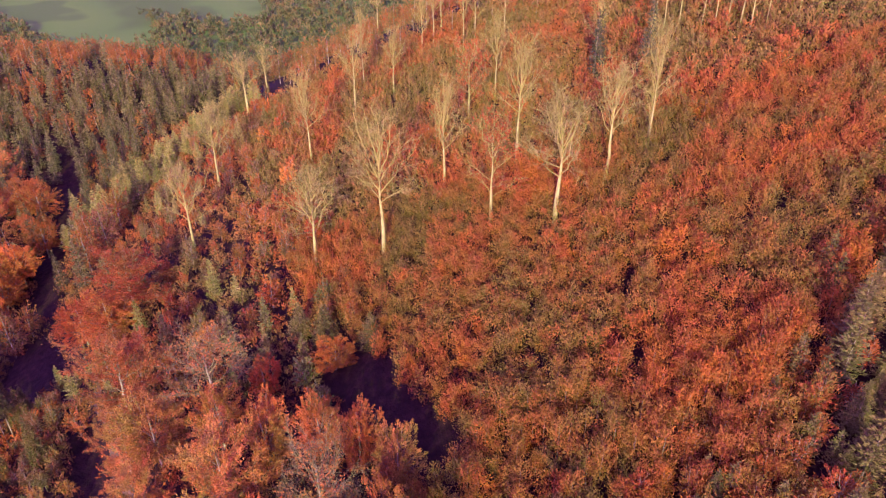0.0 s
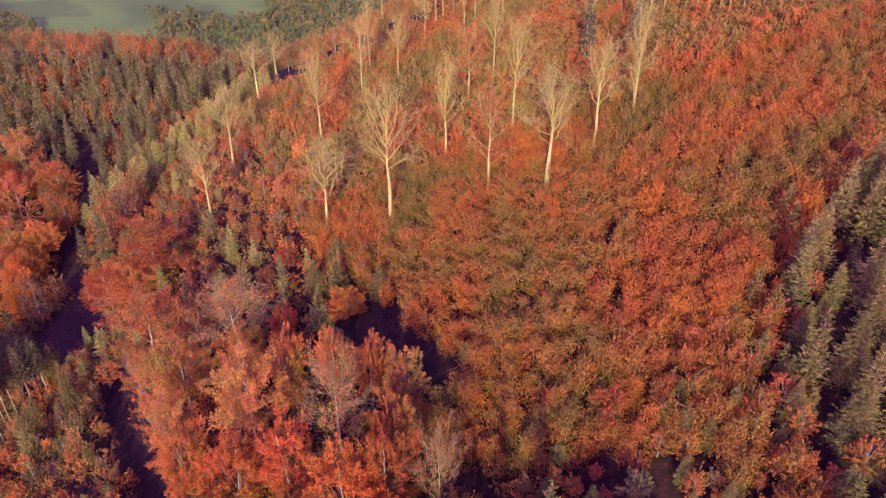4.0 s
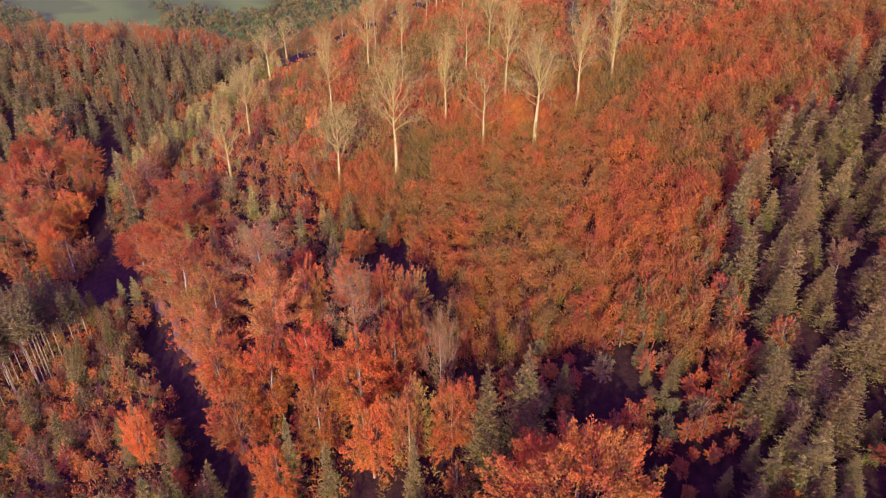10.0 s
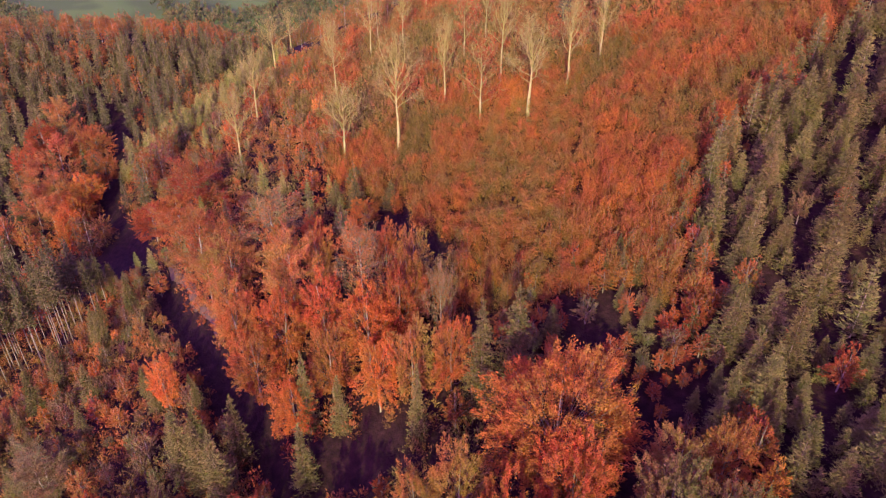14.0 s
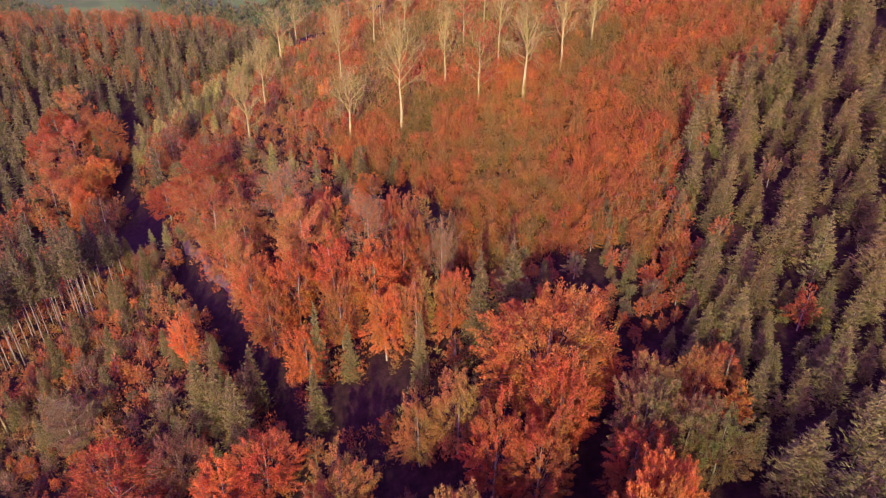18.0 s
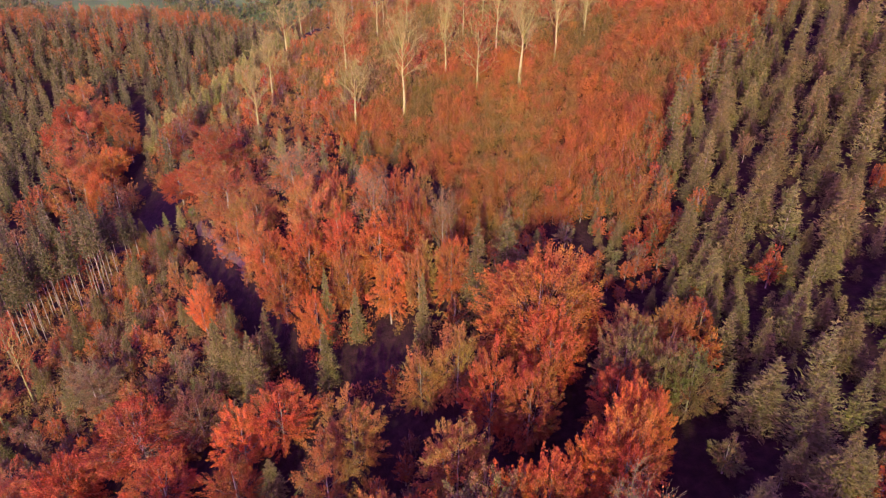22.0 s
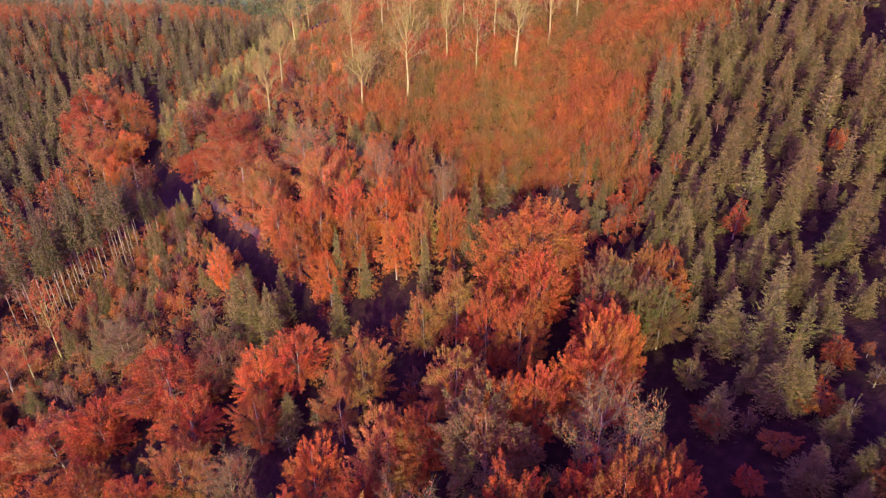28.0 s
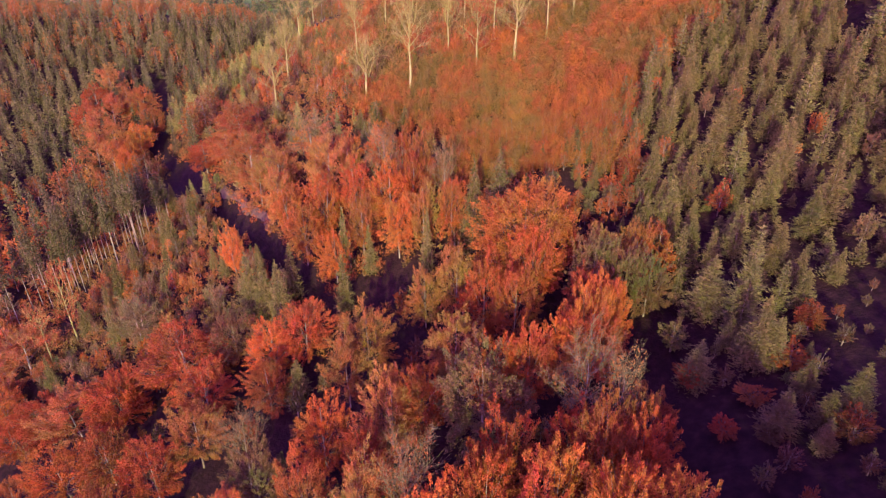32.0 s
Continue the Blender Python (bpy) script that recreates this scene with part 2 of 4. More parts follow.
# ---- tree kinds: part name -> list of (mesh, takes the tree's colour); raw keeps the arrays for joined woods ----
def broadleaf(H, W, base, limbs, subs, sprays, per, leaf, fill=1.0, bark=GREY_BARK, split=False, steep=0.0, twigs=0, young=False, slim=0.4):
    """A beech-like tree: trunk, rising limbs that fork, and feathery leaf sprays (or bare twigs) at their ends."""
    trunk_pts = bend(np.zeros(3), np.array([rng.normal(), rng.normal(), 1.0]) * ((0.008, 0.008, 1) if split else (0.03, 0.03, 1)), H * 0.86, 0, 8, 0.003)
    trunk_pts[0, 2] = -1.5
    r0 = 0.009 * H + 0.04
    trunk = tube(trunk_pts, np.linspace(1, 0.08, 8) ** (1.25 if split else 0.8) * r0 * (1.15 if split else 1.0), 7)
    limb_meshes, leaf_bits = [], []
    cz, rz = H * (base + (1 - base) * 0.45), H * (1 - base) * 0.58
    for i in range(limbs):
        f = (i + rng.uniform(0, 0.8)) / limbs
        z0 = H * (base + (0.80 - base) * f * 0.95)
        s = trunk_pts[:, 2]
        p = np.array([np.interp(z0, s, trunk_pts[:, 0]), np.interp(z0, s, trunk_pts[:, 1]), z0])
        az = i * 2.39996 + rng.normal() * 0.35
        el = radians(min(16 + 50 * f + 34 * steep, 80)) + rng.normal() * 0.12
        d = np.array([math.cos(az) * math.cos(el), math.sin(az) * math.cos(el), math.sin(el)])
        k = np.array([2 / W, 2 / W, 1 / rz])
        o, e = (p - [0, 0, cz]) * k, d * k
        A, B, C = e @ e, 2 * o @ e, o @ o - 1
        length = max((-B + math.sqrt(max(B * B - 4 * A * C, 0.0))) / (2 * A), 1.2) * rng.uniform(0.74, 1.1)
        pts = bend(p, d, length, 0.14, 5, 0.03)
        bits = [tube(pts, np.linspace(1, 0.2, 5) * (0.22 * r0 + 0.004 * length), 4)]
        for j in range(subs):
            q = 0.2 + 0.8 * (j + rng.uniform(0, 1)) / subs
            sp_ = np.array([np.interp(q, np.linspace(0, 1, 5), pts[:, c]) for c in range(3)])
            sd = unit(d + rng.normal(size=3) * 0.6 + [0, 0, 0.2])
            sl = length * rng.uniform(0.2, 0.4) * (1.2 - 0.5 * q)
            spts = bend(sp_, sd, sl, 0.12, 3, 0.04)
            bits.append(tube(spts, np.linspace(1, 0.4, 3) * (0.014 + 0.005 * sl), 3))
            for h in range(sprays):
                u = (h + 1) / sprays
                c0 = spts[0] + (spts[2] - spts[0]) * u
                cd = unit(sd * 0.8 + rng.normal(size=3) * 0.4 + [0, 0, 0.35])
                L = rng.uniform(0.8, 1.5) * (0.085 * W + 0.3)
                if twigs:
                    for _ in range(twigs):
                        td = unit(cd + rng.normal(size=3) * 0.4)
                        bits.append(tube(np.stack([c0, c0 + td * L * rng.uniform(0.7, 1.5)]), [0.012, 0.008], 3))
                if per and rng.random() < fill:
                    n = max(2, int(per * rng.uniform(0.6, 1.4)))
                    uu = rng.uniform(-0.3, 1, (n, 1))
                    P = c0 + cd * uu * L + rng.normal(size=(n, 3)) * L * 0.2 * (1.15 - 0.8 * uu)
                    out_ = (P - [0, 0, H * 0.35]) / [W, W, H * 0.8] + [0, 0, 0.25]
                    leaf_bits.append(leaves(P, cd + rng.normal(size=(n, 3)) * 0.38 + [0, 0, 0.15], leaf, leaf * slim, out_, 0.4))
        limb_meshes.append((bits[0], join(bits[1:])))
    kind = {"size": (H, W)}
    wood = join([trunk] + [m for pair in limb_meshes for m in pair])
    if young:
        kind["stem"] = [(mesh_of("stem", *wood, bark, True), False)]
    else:
        kind["trunk"] = [(mesh_of("trunk", *trunk, bark, True), False)]
        if split:
            kind["limb"] = [(mesh_of("limb", *limb, PALE_TWIG, True), False, mesh_of("twig_spray", *twig, PALE_TWIG, True)) for limb, twig in limb_meshes]
        else:
            kind["branchwork"] = [(mesh_of("branchwork", *join([m for pair in limb_meshes for m in pair]), TWIG_BARK, True), False)]
    if leaf_bits:
        cloud = join(leaf_bits)
        kind["crown"] = [(mesh_of("crown", *cloud, LEAF), True)]
        kind["raw"] = (cloud[0], trunk)
    return kind


def dome(H, W, base, limbs, fingers, per, leaf, low=-0.25, bark=GREY_BARK, young=False, slim=0.42, stretch=1.0):
    """A broad beech: limbs fan out of the trunk, and the crown is a lumpy dome of finger-like leaf sprays that point outwards and up."""
    trunk_pts = bend(np.zeros(3), np.array([rng.normal() * 0.03, rng.normal() * 0.03, 1.0]), H * 0.8, 0, 8, 0.004)
    trunk_pts[0, 2] = -1.5
    r0 = 0.009 * H + 0.04
    trunk = tube(trunk_pts, np.linspace(1, 0.1, 8) ** 0.8 * r0, 7)
    heart = np.array([0, 0, H * (base + 0.36 * (1 - base))])
    size = np.array([W / 2, W / 2, H - heart[2]])
    bits, heads = [], []
    for i in range(limbs):
        el = math.asin(low * 0.6 + (0.97 - low * 0.6) * (i + rng.uniform(0.2, 0.8)) / limbs)
        az = i * 2.39996 + rng.normal() * 0.3
        d = np.array([math.cos(az) * math.cos(el), math.sin(az) * math.cos(el), math.sin(el)])
        heads.append(d)
        z0 = min(H * (base + 0.35 * (1 - base) * max(0.1, i / limbs)), H * 0.7)
        p = np.array([np.interp(z0, trunk_pts[:, 2], trunk_pts[:, 0]), np.interp(z0, trunk_pts[:, 2], trunk_pts[:, 1]), z0])
        e = heart + d * size * 0.82
        pts = bend(p, unit(e - p), float(np.linalg.norm(e - p)), 0.06, 5, 0.02)
        bits.append(tube(pts, np.linspace(1, 0.2, 5) * (0.2 * r0 + 0.02), 4))
    heads = np.array(heads)
    reach = rng.uniform(0.8, 1.08, limbs)
    leaf_bits = []
    for i in range(fingers):
        s = low + (1 - low) * (i + 0.5) / fingers
        az = i * 2.39996 + rng.normal() * 0.2
        d = np.array([math.cos(az) * math.sqrt(1 - s * s), math.sin(az) * math.sqrt(1 - s * s), s])
        near = heads @ d
        k = int(near.argmax())
        bump = math.exp(-((math.acos(min(near[k], 1)) / 0.42) ** 2))
        r = reach[k] * (0.54 + 0.46 * bump) * rng.uniform(0.88, 1.06)
        axis = unit(d * size + heads[k] * size * 0.4 + [0, 0, 0.15 * W * stretch])
        tip = heart + d * size * r
        L = rng.uniform(0.8, 1.3) * (0.11 * W + 0.35) * stretch
        n = max(4, int(per * rng.uniform(0.7, 1.3)))
        u = rng.uniform(0, 1, (n, 1)) ** 0.8
        P = tip - axis * (1 - u) * L + rng.normal(size=(n, 3)) * L * 0.15 / stretch ** 0.6 * (1.15 - 0.75 * u)
        leaf_bits.append(leaves(P, axis + rng.normal(size=(n, 3)) * 0.45, leaf, leaf * slim, axis * 0.5 + d + [0, 0, 0.15], 0.4))
        bits.append(tube(np.stack([tip - axis * L * 1.3, tip - axis * L * 0.15]), [0.02, 0.008], 3))
    kind = {"size": (H, W)}
    if young:
        kind["stem"] = [(mesh_of("stem", *join([trunk] + bits), bark, True), False)]
    else:
        kind["trunk"] = [(mesh_of("trunk", *trunk, bark, True), False)]
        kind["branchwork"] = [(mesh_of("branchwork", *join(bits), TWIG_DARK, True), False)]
    cloud = join(leaf_bits)
    kind["crown"] = [(mesh_of("crown", *cloud, LEAF), True)]
    kind["raw"] = (cloud[0], trunk)
    return kind


def spruce(H, W, levels, per, along, clear=0.04, spray=(0.75, 0.15), bark=DARK_BARK, ragged=0.15, lift=0.0, girth=0.0065):
    """A spruce: a straight stem and whorls of boughs, each a feather of long needle sprays with its tip turned up."""
    pts = np.stack([np.zeros(6), np.zeros(6), np.linspace(-1.0, H * 0.97, 6)], 1)
    trunk = tube(pts, np.linspace(1, 0.1, 6) * (girth * H + 0.02), 5)
    bits = []
    for i in range(levels):
        f = (i + rng.uniform(0, 0.6)) / levels
        z = H * (clear + (0.96 - clear) * f)
        r = W / 2 * (1 - f) ** 0.86 * (0.6 + 0.4 * min(1, 4 * f + 0.3)) + 0.15
        n = max(4, round(per * (1 - 0.4 * f)))
        for j in range(n):
            az = (j + rng.uniform(-0.4, 0.4)) / n * 2 * np.pi + i * 1.3
            out = np.array([math.cos(az), math.sin(az), 0])
            side = np.array([-out[1], out[0], 0])
            rr = r * rng.uniform(1 - 2.2 * ragged, 1 + ragged)
            zj = z + rng.uniform(-1.3, 1.3) * H / levels
            s = np.linspace(0.12, 0.95, along)[:, None]
            line = out * s * rr + [0, 0, zj] + np.array([0, 0, 1.0]) * ((0.05 + lift) * s - 0.55 * s ** 2 + 0.30 * s ** 3) * rr
            w = spray[1] * (0.6 + 0.25 * rr)
            for sg in (-1, 1):
                D = out * 0.8 + side * sg * rng.uniform(0.35, 0.8, (along, 1)) + rng.normal(size=(along, 3)) * 0.3 + [0, 0, 0.22 + lift]
                bits.append(leaves(line + rng.normal(size=line.shape) * 0.08 * rr, D, spray[0] * (0.35 + 0.3 * rr), w, out + [0, 0, 0.7], 0.26))
            bits.append(leaves(line[::2], out[None] + rng.normal(size=(len(line[::2]), 3)) * 0.25 + [[0, 0, 0.5]], spray[0] * (0.45 + 0.3 * rr), w * 1.2, out + [0, 0, 0.7], 0.26))
    k = levels * per
    f, az = rng.uniform(0, 1, k) ** 1.5 * 0.9, rng.uniform(0, 2 * np.pi, k)
    body = np.stack([np.cos(az), np.sin(az), 0 * az], 1)
    r = W / 2 * (1 - f)[:, None] ** 0.86 * rng.uniform(0.35, 0.68, (k, 1))
    at = body * r + np.stack([0 * f, 0 * f, H * (clear + (0.96 - clear) * f) - 0.15 * r[:, 0]], 1)
    bits.append(leaves(at, body * 0.7 + rng.normal(size=(k, 3)) * 0.3 + [0, 0, 0.3], spray[0] * 0.1 * W + 0.25, spray[1] * 0.5 * W, body + [0, 0, 0.7], 0.25))
    bits.append(leaves(np.array([[0, 0, H * 0.94]] * 3), np.array([[0.05, 0, 1.0], [-0.25, 0.2, 1], [0.2, -0.25, 1]]), H * 0.06, 0.22))
    cloud = join(bits)
    return {"size": (H, W), "trunk": [(mesh_of("trunk", *trunk, bark, True), False)], "crown": [(mesh_of("crown", *cloud, NEEDLE), True)], "raw": (cloud[0], trunk)}


def sapling_cloud(H, W, n, leaf):
    """The leaves of one young beech: upright sprays from a thin stem."""
    k = max(5, n // 9)
    az, f = rng.uniform(0, 2 * np.pi, k), rng.uniform(0.12, 1, k)
    r = W / 2 * np.sin(np.pi * np.clip(0.18 + 0.75 * f, 0, 1)) ** 0.7 * rng.uniform(0.2, 1, k)
    C = np.stack([np.cos(az) * r, np.sin(az) * r, f * H * 0.86], 1)
    d = unit(np.stack([np.cos(az) * 0.55, np.sin(az) * 0.55, np.full(k, 1.0)], 1))
    i = rng.integers(0, k, n)
    P = C[i] + d[i] * rng.uniform(-0.3, 0.6, (n, 1)) * H * 0.22 + rng.normal(size=(n, 3)) * 0.07 * W
    return leaves(P, d[i] + rng.normal(size=(n, 3)) * 0.4, leaf, leaf * 0.4, np.stack([np.cos(az), np.sin(az), 0 * az + 0.9], 1)[i], 0.25)


def softplus(v, s):
    return s * np.logaddexp(0, v / s)


def ground_z(x, y):
    """Height of the hillside: it falls to the valley on one side, with a gully across the front and a far crest."""
    x, y = np.asarray(x, float), np.asarray(y, float)
    z = -11 + 0.40 * x - 0.15 * softplus(x - 70, 15) + 0.11 * softplus(y - 40, 12) - 0.22 * softplus(-(x + 50), 12)
    z = z - 8 / (1 + np.exp(np.clip((y - 30) / 8, -50, 50))) + 0.10 * softplus(-(y + 15), 8)
    z = z + 0.62 * softplus(-(x + 120), 15) - 0.5 * softplus(y - 245 - 80 / (1 + np.exp(np.clip((x + 112) / 14, -50, 50))), 22)
    z = z + 15 * np.exp(-((y - 335) / 75) ** 2) / (1 + np.exp(np.clip((x + 70) / 25, -50, 50)))
    d = ((x + 75) * 1.56 + y - 104) / 1.853
    z = z - 3.5 * np.exp(-(d / 4) ** 2) / (1 + np.exp(np.clip((y - 135) / 8, -50, 50))) / (1 + np.exp(np.clip((24 - y) / 5, -50, 50)))
    return -150 + softplus(z + 150, 10)


# ---- ground: one sheet to the horizon ----
def sheet():
    near = np.arange(-100, 360, 3.0)
    far = 360 + 12 * (1.09 ** np.arange(1, 56) - 1) / 0.09 * 0.75
    ys = np.concatenate([-100 - (far[:40] - 360)[::-1], near, far])
    half = np.arange(0, 240, 3.0)
    wide = 240 + 12 * (1.09 ** np.arange(1, 44) - 1) / 0.09 * 0.75
    xs = np.concatenate([-wide[::-1], -half[::-1][:-1], half, wide])
    X, Y = np.meshgrid(xs, ys, indexing="ij")
    Z = ground_z(np.clip(X, -400, 300), np.clip(Y, -160, 5000))
    Z = Z + 0.25 * np.sin(X * 0.9 + np.sin(Y * 0.7)) * np.sin(Y * 0.8) + 60 * np.clip((Y - 1500) / 1500, 0, 2) * (0.6 + 0.4 * np.sin(X / 500))
    i, j = np.meshgrid(np.arange(len(xs) - 1), np.arange(len(ys) - 1), indexing="ij")
    m = len(ys)
    q = np.stack([i * m + j, (i + 1) * m + j, (i + 1) * m + j + 1, i * m + j + 1], -1).reshape(-1, 4)
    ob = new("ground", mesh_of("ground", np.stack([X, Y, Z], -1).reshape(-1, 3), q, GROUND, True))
    tagged(ob, "hillside of leaf litter coloured dark as if shaded, green meadows below", "ground", kind="structure")


sheet()

# ---- planting ----
TAKEN = []


def plant(name, kind, x, y, h, w, colour, label, category, group, sink=0.0):
    """One tree of a kind, h metres high and w wide, standing on the hillside."""
    base = tagged(new(name), label, category, group)
    H, W = kind["size"]
    base.matrix_basis = Matrix.Translation((x, y, float(ground_z(x, y)) - sink)) @ Matrix.Rotation(rng.uniform(0, 6.283), 4, "Z") @ Matrix.Diagonal((w / W, w / W, h / H, 1))
    for part_name, meshes in kind.items():
        if part_name in ("size", "raw"):
            continue
        for me, tinted, *sub in meshes:
            o = new(part_name, me)
            o.parent = base
            for twig in sub:
                new("twig_spray", twig).parent = o
            if tinted:
                k = rng.uniform(0.78, 1.2)
                o.color = (colour[0] * k, colour[1] * k * rng.uniform(0.92, 1.08), colour[2] * k, 1)
    TAKEN.append((x, y, w))
    return base


RED, RUST, ORANGE, GOLD, OLIVE, PINK, BROWN = (0.355, 0.094, 0.040), (0.33, 0.112, 0.043), (0.45, 0.14, 0.044), (0.34, 0.155, 0.058), (0.20, 0.14, 0.062), (0.385, 0.142, 0.052), (0.22, 0.122, 0.065)
PINE, LARCH, DUSK = (0.156, 0.122, 0.050), (0.265, 0.228, 0.082), (0.118, 0.103, 0.05)
WORDS = {RED: "deep red", RUST: "rust-coloured", ORANGE: "bright orange", GOLD: "golden", OLIVE: "olive-green turning", PINK: "thinning pinkish", BROWN: "brown"}

NEAR = [dome(20, 14, b, n, 250, 92, 0.29, low, bark=DARK_BARK, stretch=1.0) for b, n, low in ((0.06, 19, -0.66), (0.12, 16, -0.6), (0.16, 22, -0.55), (0.04, 17, -0.68))]
GREAT = dome(22, 21, 0.05, 38, 460, 95, 0.32, -0.6, bark=DARK_BARK, stretch=1.0)
BEECHES = [dome(20, 14, b, 18, 240, 70, 0.31, -0.66, bark=DARK_BARK, stretch=1.05) for b in (0.05, 0.14)]
BELT = [dome(18, 11, b, n, 270, 62, 0.26, -0.7, bark=STEM_BARK) for b, n in ((0.04, 15), (0.1, 12), (0.16, 17))]
SMALL = [dome(8, 5, 0.05, 8, 90, 26, 0.28, -0.5, bark=DARK_BARK) for _ in range(3)]
THIN = [broadleaf(20, 11, 0.10, 18, 7, 3, 46, 0.28, fill=0.95, twigs=2) for _ in range(2)]
BARE = [broadleaf(22, w, b, 14, 8, 3, 0, 0, bark=PALE_BARK, split=True, steep=0.85, twigs=3) for w, b in ((8, 0.36), (7, 0.44), (6, 0.42))]
SPARSE = [broadleaf(22, 8, 0.25, 12, 7, 3, 12, 0.36, fill=0.6, bark=PALE_BARK, split=True, steep=0.4, twigs=3) for _ in range(2)]
BARING = [broadleaf(19, w, 0.2, 16, 9, 3, 9, 0.26, fill=0.6, steep=0.3, twigs=4) for w in (11, 9)]
FAR_BEECH = [dome(16, 10, 0.03, n, 120, 11, 0.58, -0.55) for n in (7, 9, 11)]
YOUNG = [dome(7, 4.4, 0.04, 6, 62, 22, 0.28, -0.5, bark=DARK_BARK, young=True) for _ in range(4)]
SPRUCES = [spruce(11, w, 27, 11, 9, spray=(0.46, 0.085), ragged=r) for w, r in ((4.4, 0.15), (5.2, 0.22), (4.6, 0.18), (5.0, 0.28), (3.8, 0.3), (5.8, 0.2))]
SAPLING_SPRUCES = [spruce(4, w, 14, 7, 4, spray=(0.5, 0.11), ragged=0.2) for w in (2.6, 3.0)]
BROAD_SPRUCES = [spruce(13, 6.4, 28, 12, 11, spray=(0.42, 0.072), ragged=r) for r in (0.16, 0.24)]
FAR_SPRUCES = [spruce(16, w, 20, 8, 4, spray=(0.7, 0.17)) for w in (4.4, 5.2)]
WOOD_SPRUCES = [spruce(16, w, 14, 7, 3, spray=(0.9, 0.25)) for w in (4.8, 5.6, 6.4)]
STEMMY = [spruce(28, w, 18, 9, 4, clear=0.52, spray=(0.7, 0.17), bark=STEM_BARK, ragged=0.25, girth=0.0042) for w in (4.5, 5.5)]
LARCHES = [spruce(12, w, 22, 8, 5, spray=(0.6, 0.13), ragged=0.2, lift=0.35) for w in (3.2, 4.0)]


def pick(kinds):
    return kinds[rng.integers(len(kinds))]


def beech(x, y, h, w, colour):
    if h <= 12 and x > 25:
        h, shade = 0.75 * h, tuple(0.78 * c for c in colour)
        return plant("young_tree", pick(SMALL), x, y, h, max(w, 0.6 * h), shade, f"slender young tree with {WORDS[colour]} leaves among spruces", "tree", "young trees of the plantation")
    kinds = BELT if y > 24 or x > 40 else BEECHES if y > 8 or x < -55 else NEAR
    w = max(w * (1.35 if y > 24 else 1.2), 0.5 * h)
    shade = (colour[0] * 1.03, colour[1] * 1.02, colour[2] * 0.92) if kinds is BELT else (colour[0] * 1.03, colour[1] * 0.92, colour[2] * 0.9)
    return plant("beech_tree", pick(kinds), x, y, h, w, shade, f"tall beech tree with {WORDS[colour]} autumn leaves", "tree", "beeches of the slope")


def great_beech(x, y, h, w, colour):
    base = plant("beech_tree", GREAT, x, y, h, w, colour, "very broad beech with a domed orange and golden crown", "tree", "beeches of the slope")
    for o in base.children:
        o.color = (*colour, 1)
    return base


def thin_beech(x, y, h, w, colour):
    return plant("beech_tree", pick(THIN), x, y, h, w * 1.15, colour, f"half-bare beech tree with {WORDS[colour]} leaves and grey twigs", "tree", "beeches of the slope")


def baring_beech(x, y, h, w, colour):
    return plant("beech_tree", pick(BARING), x, y, h, w * 1.2, colour, "nearly leafless beech with a haze of grey twigs", "tree", "beeches of the slope")


def seed_beech(x, y, h, w):
    return plant("bare_beech_tree", pick(BARE), x, y, h, w * 1.55, GOLD, "tall bare beech with a pale sunlit trunk above the thicket", "tree", "bare seed trees")


def sparse_beech(x, y, h, w, colour):
    return plant("bare_beech_tree", pick(SPARSE), x, y, h, w, colour, f"pale-trunked beech with a few {WORDS[colour]} leaves", "tree", "bare seed trees")


def conifer(x, y, h, w, colour=PINE):
    return plant("spruce_tree", pick(BROAD_SPRUCES if w > 5.5 else SPRUCES), x, y, h, w, colour, "grey-green spruce with tiers of drooping boughs", "tree", "spruces")


def stem_spruce(x, y, h, w):
    x, y, h = x + rng.normal() * 1.1, y + rng.normal() * 1.8, h * rng.uniform(0.8, 1.12)
    return plant("tall_spruce_tree", pick(STEMMY), x, y, h, w * 1.2, (0.11, 0.092, 0.045), "tall spruce with a long bare stem beside a clearing", "tree", "spruces with bare stems")


def dark_spruce(x, y, h, w):
    return plant("spruce_tree", pick(FAR_SPRUCES), x, y, h, w * 1.25, (0.075, 0.07, 0.045), "dark green spruce beside a pale bare trunk", "tree", "spruces")


# bare seed beeches standing over the thicket
seed_beech(-10.9, 105.8, 27.1, 8.2)
seed_beech(18.1, 98.9, 21.8, 7.9)
seed_beech(27.2, 106.3, 20.5, 5.7)
seed_beech(35.2, 111.5, 20.2, 4.5)
seed_beech(35.0, 112.0, 11.8, 2.3)
seed_beech(-0.0, 121.1, 22.0, 5.0)
seed_beech(13.8, 121.7, 22.7, 6.1)
seed_beech(-24.5, 111.9, 19.8, 8.5)
seed_beech(-60.2, 167.8, 22.6, 8.6)
seed_beech(-59.2, 140.3, 21.3, 8.1)
seed_beech(-23.0, 175.2, 19.6, 5.6)
seed_beech(-21.6, 185.3, 22.7, 3.2)
seed_beech(-12.7, 173.9, 17.1, 4.7)
seed_beech(-31.8, 153.5, 22.5, 5.7)
seed_beech(11.6, 151.4, 18.7, 4.8)
seed_beech(-66.0, 224.4, 19.2, 10.1)
seed_beech(-5.7, 192.6, 16.8, 3.6)
seed_beech(31.4, 143.2, 18.9, 3.3)
seed_beech(-60.9, 234.4, 17.6, 6.4)
sparse_beech(8.0, 106.7, 19.4, 10.0, RED)
sparse_beech(5.5, 143.6, 19.3, 9.3, RED)
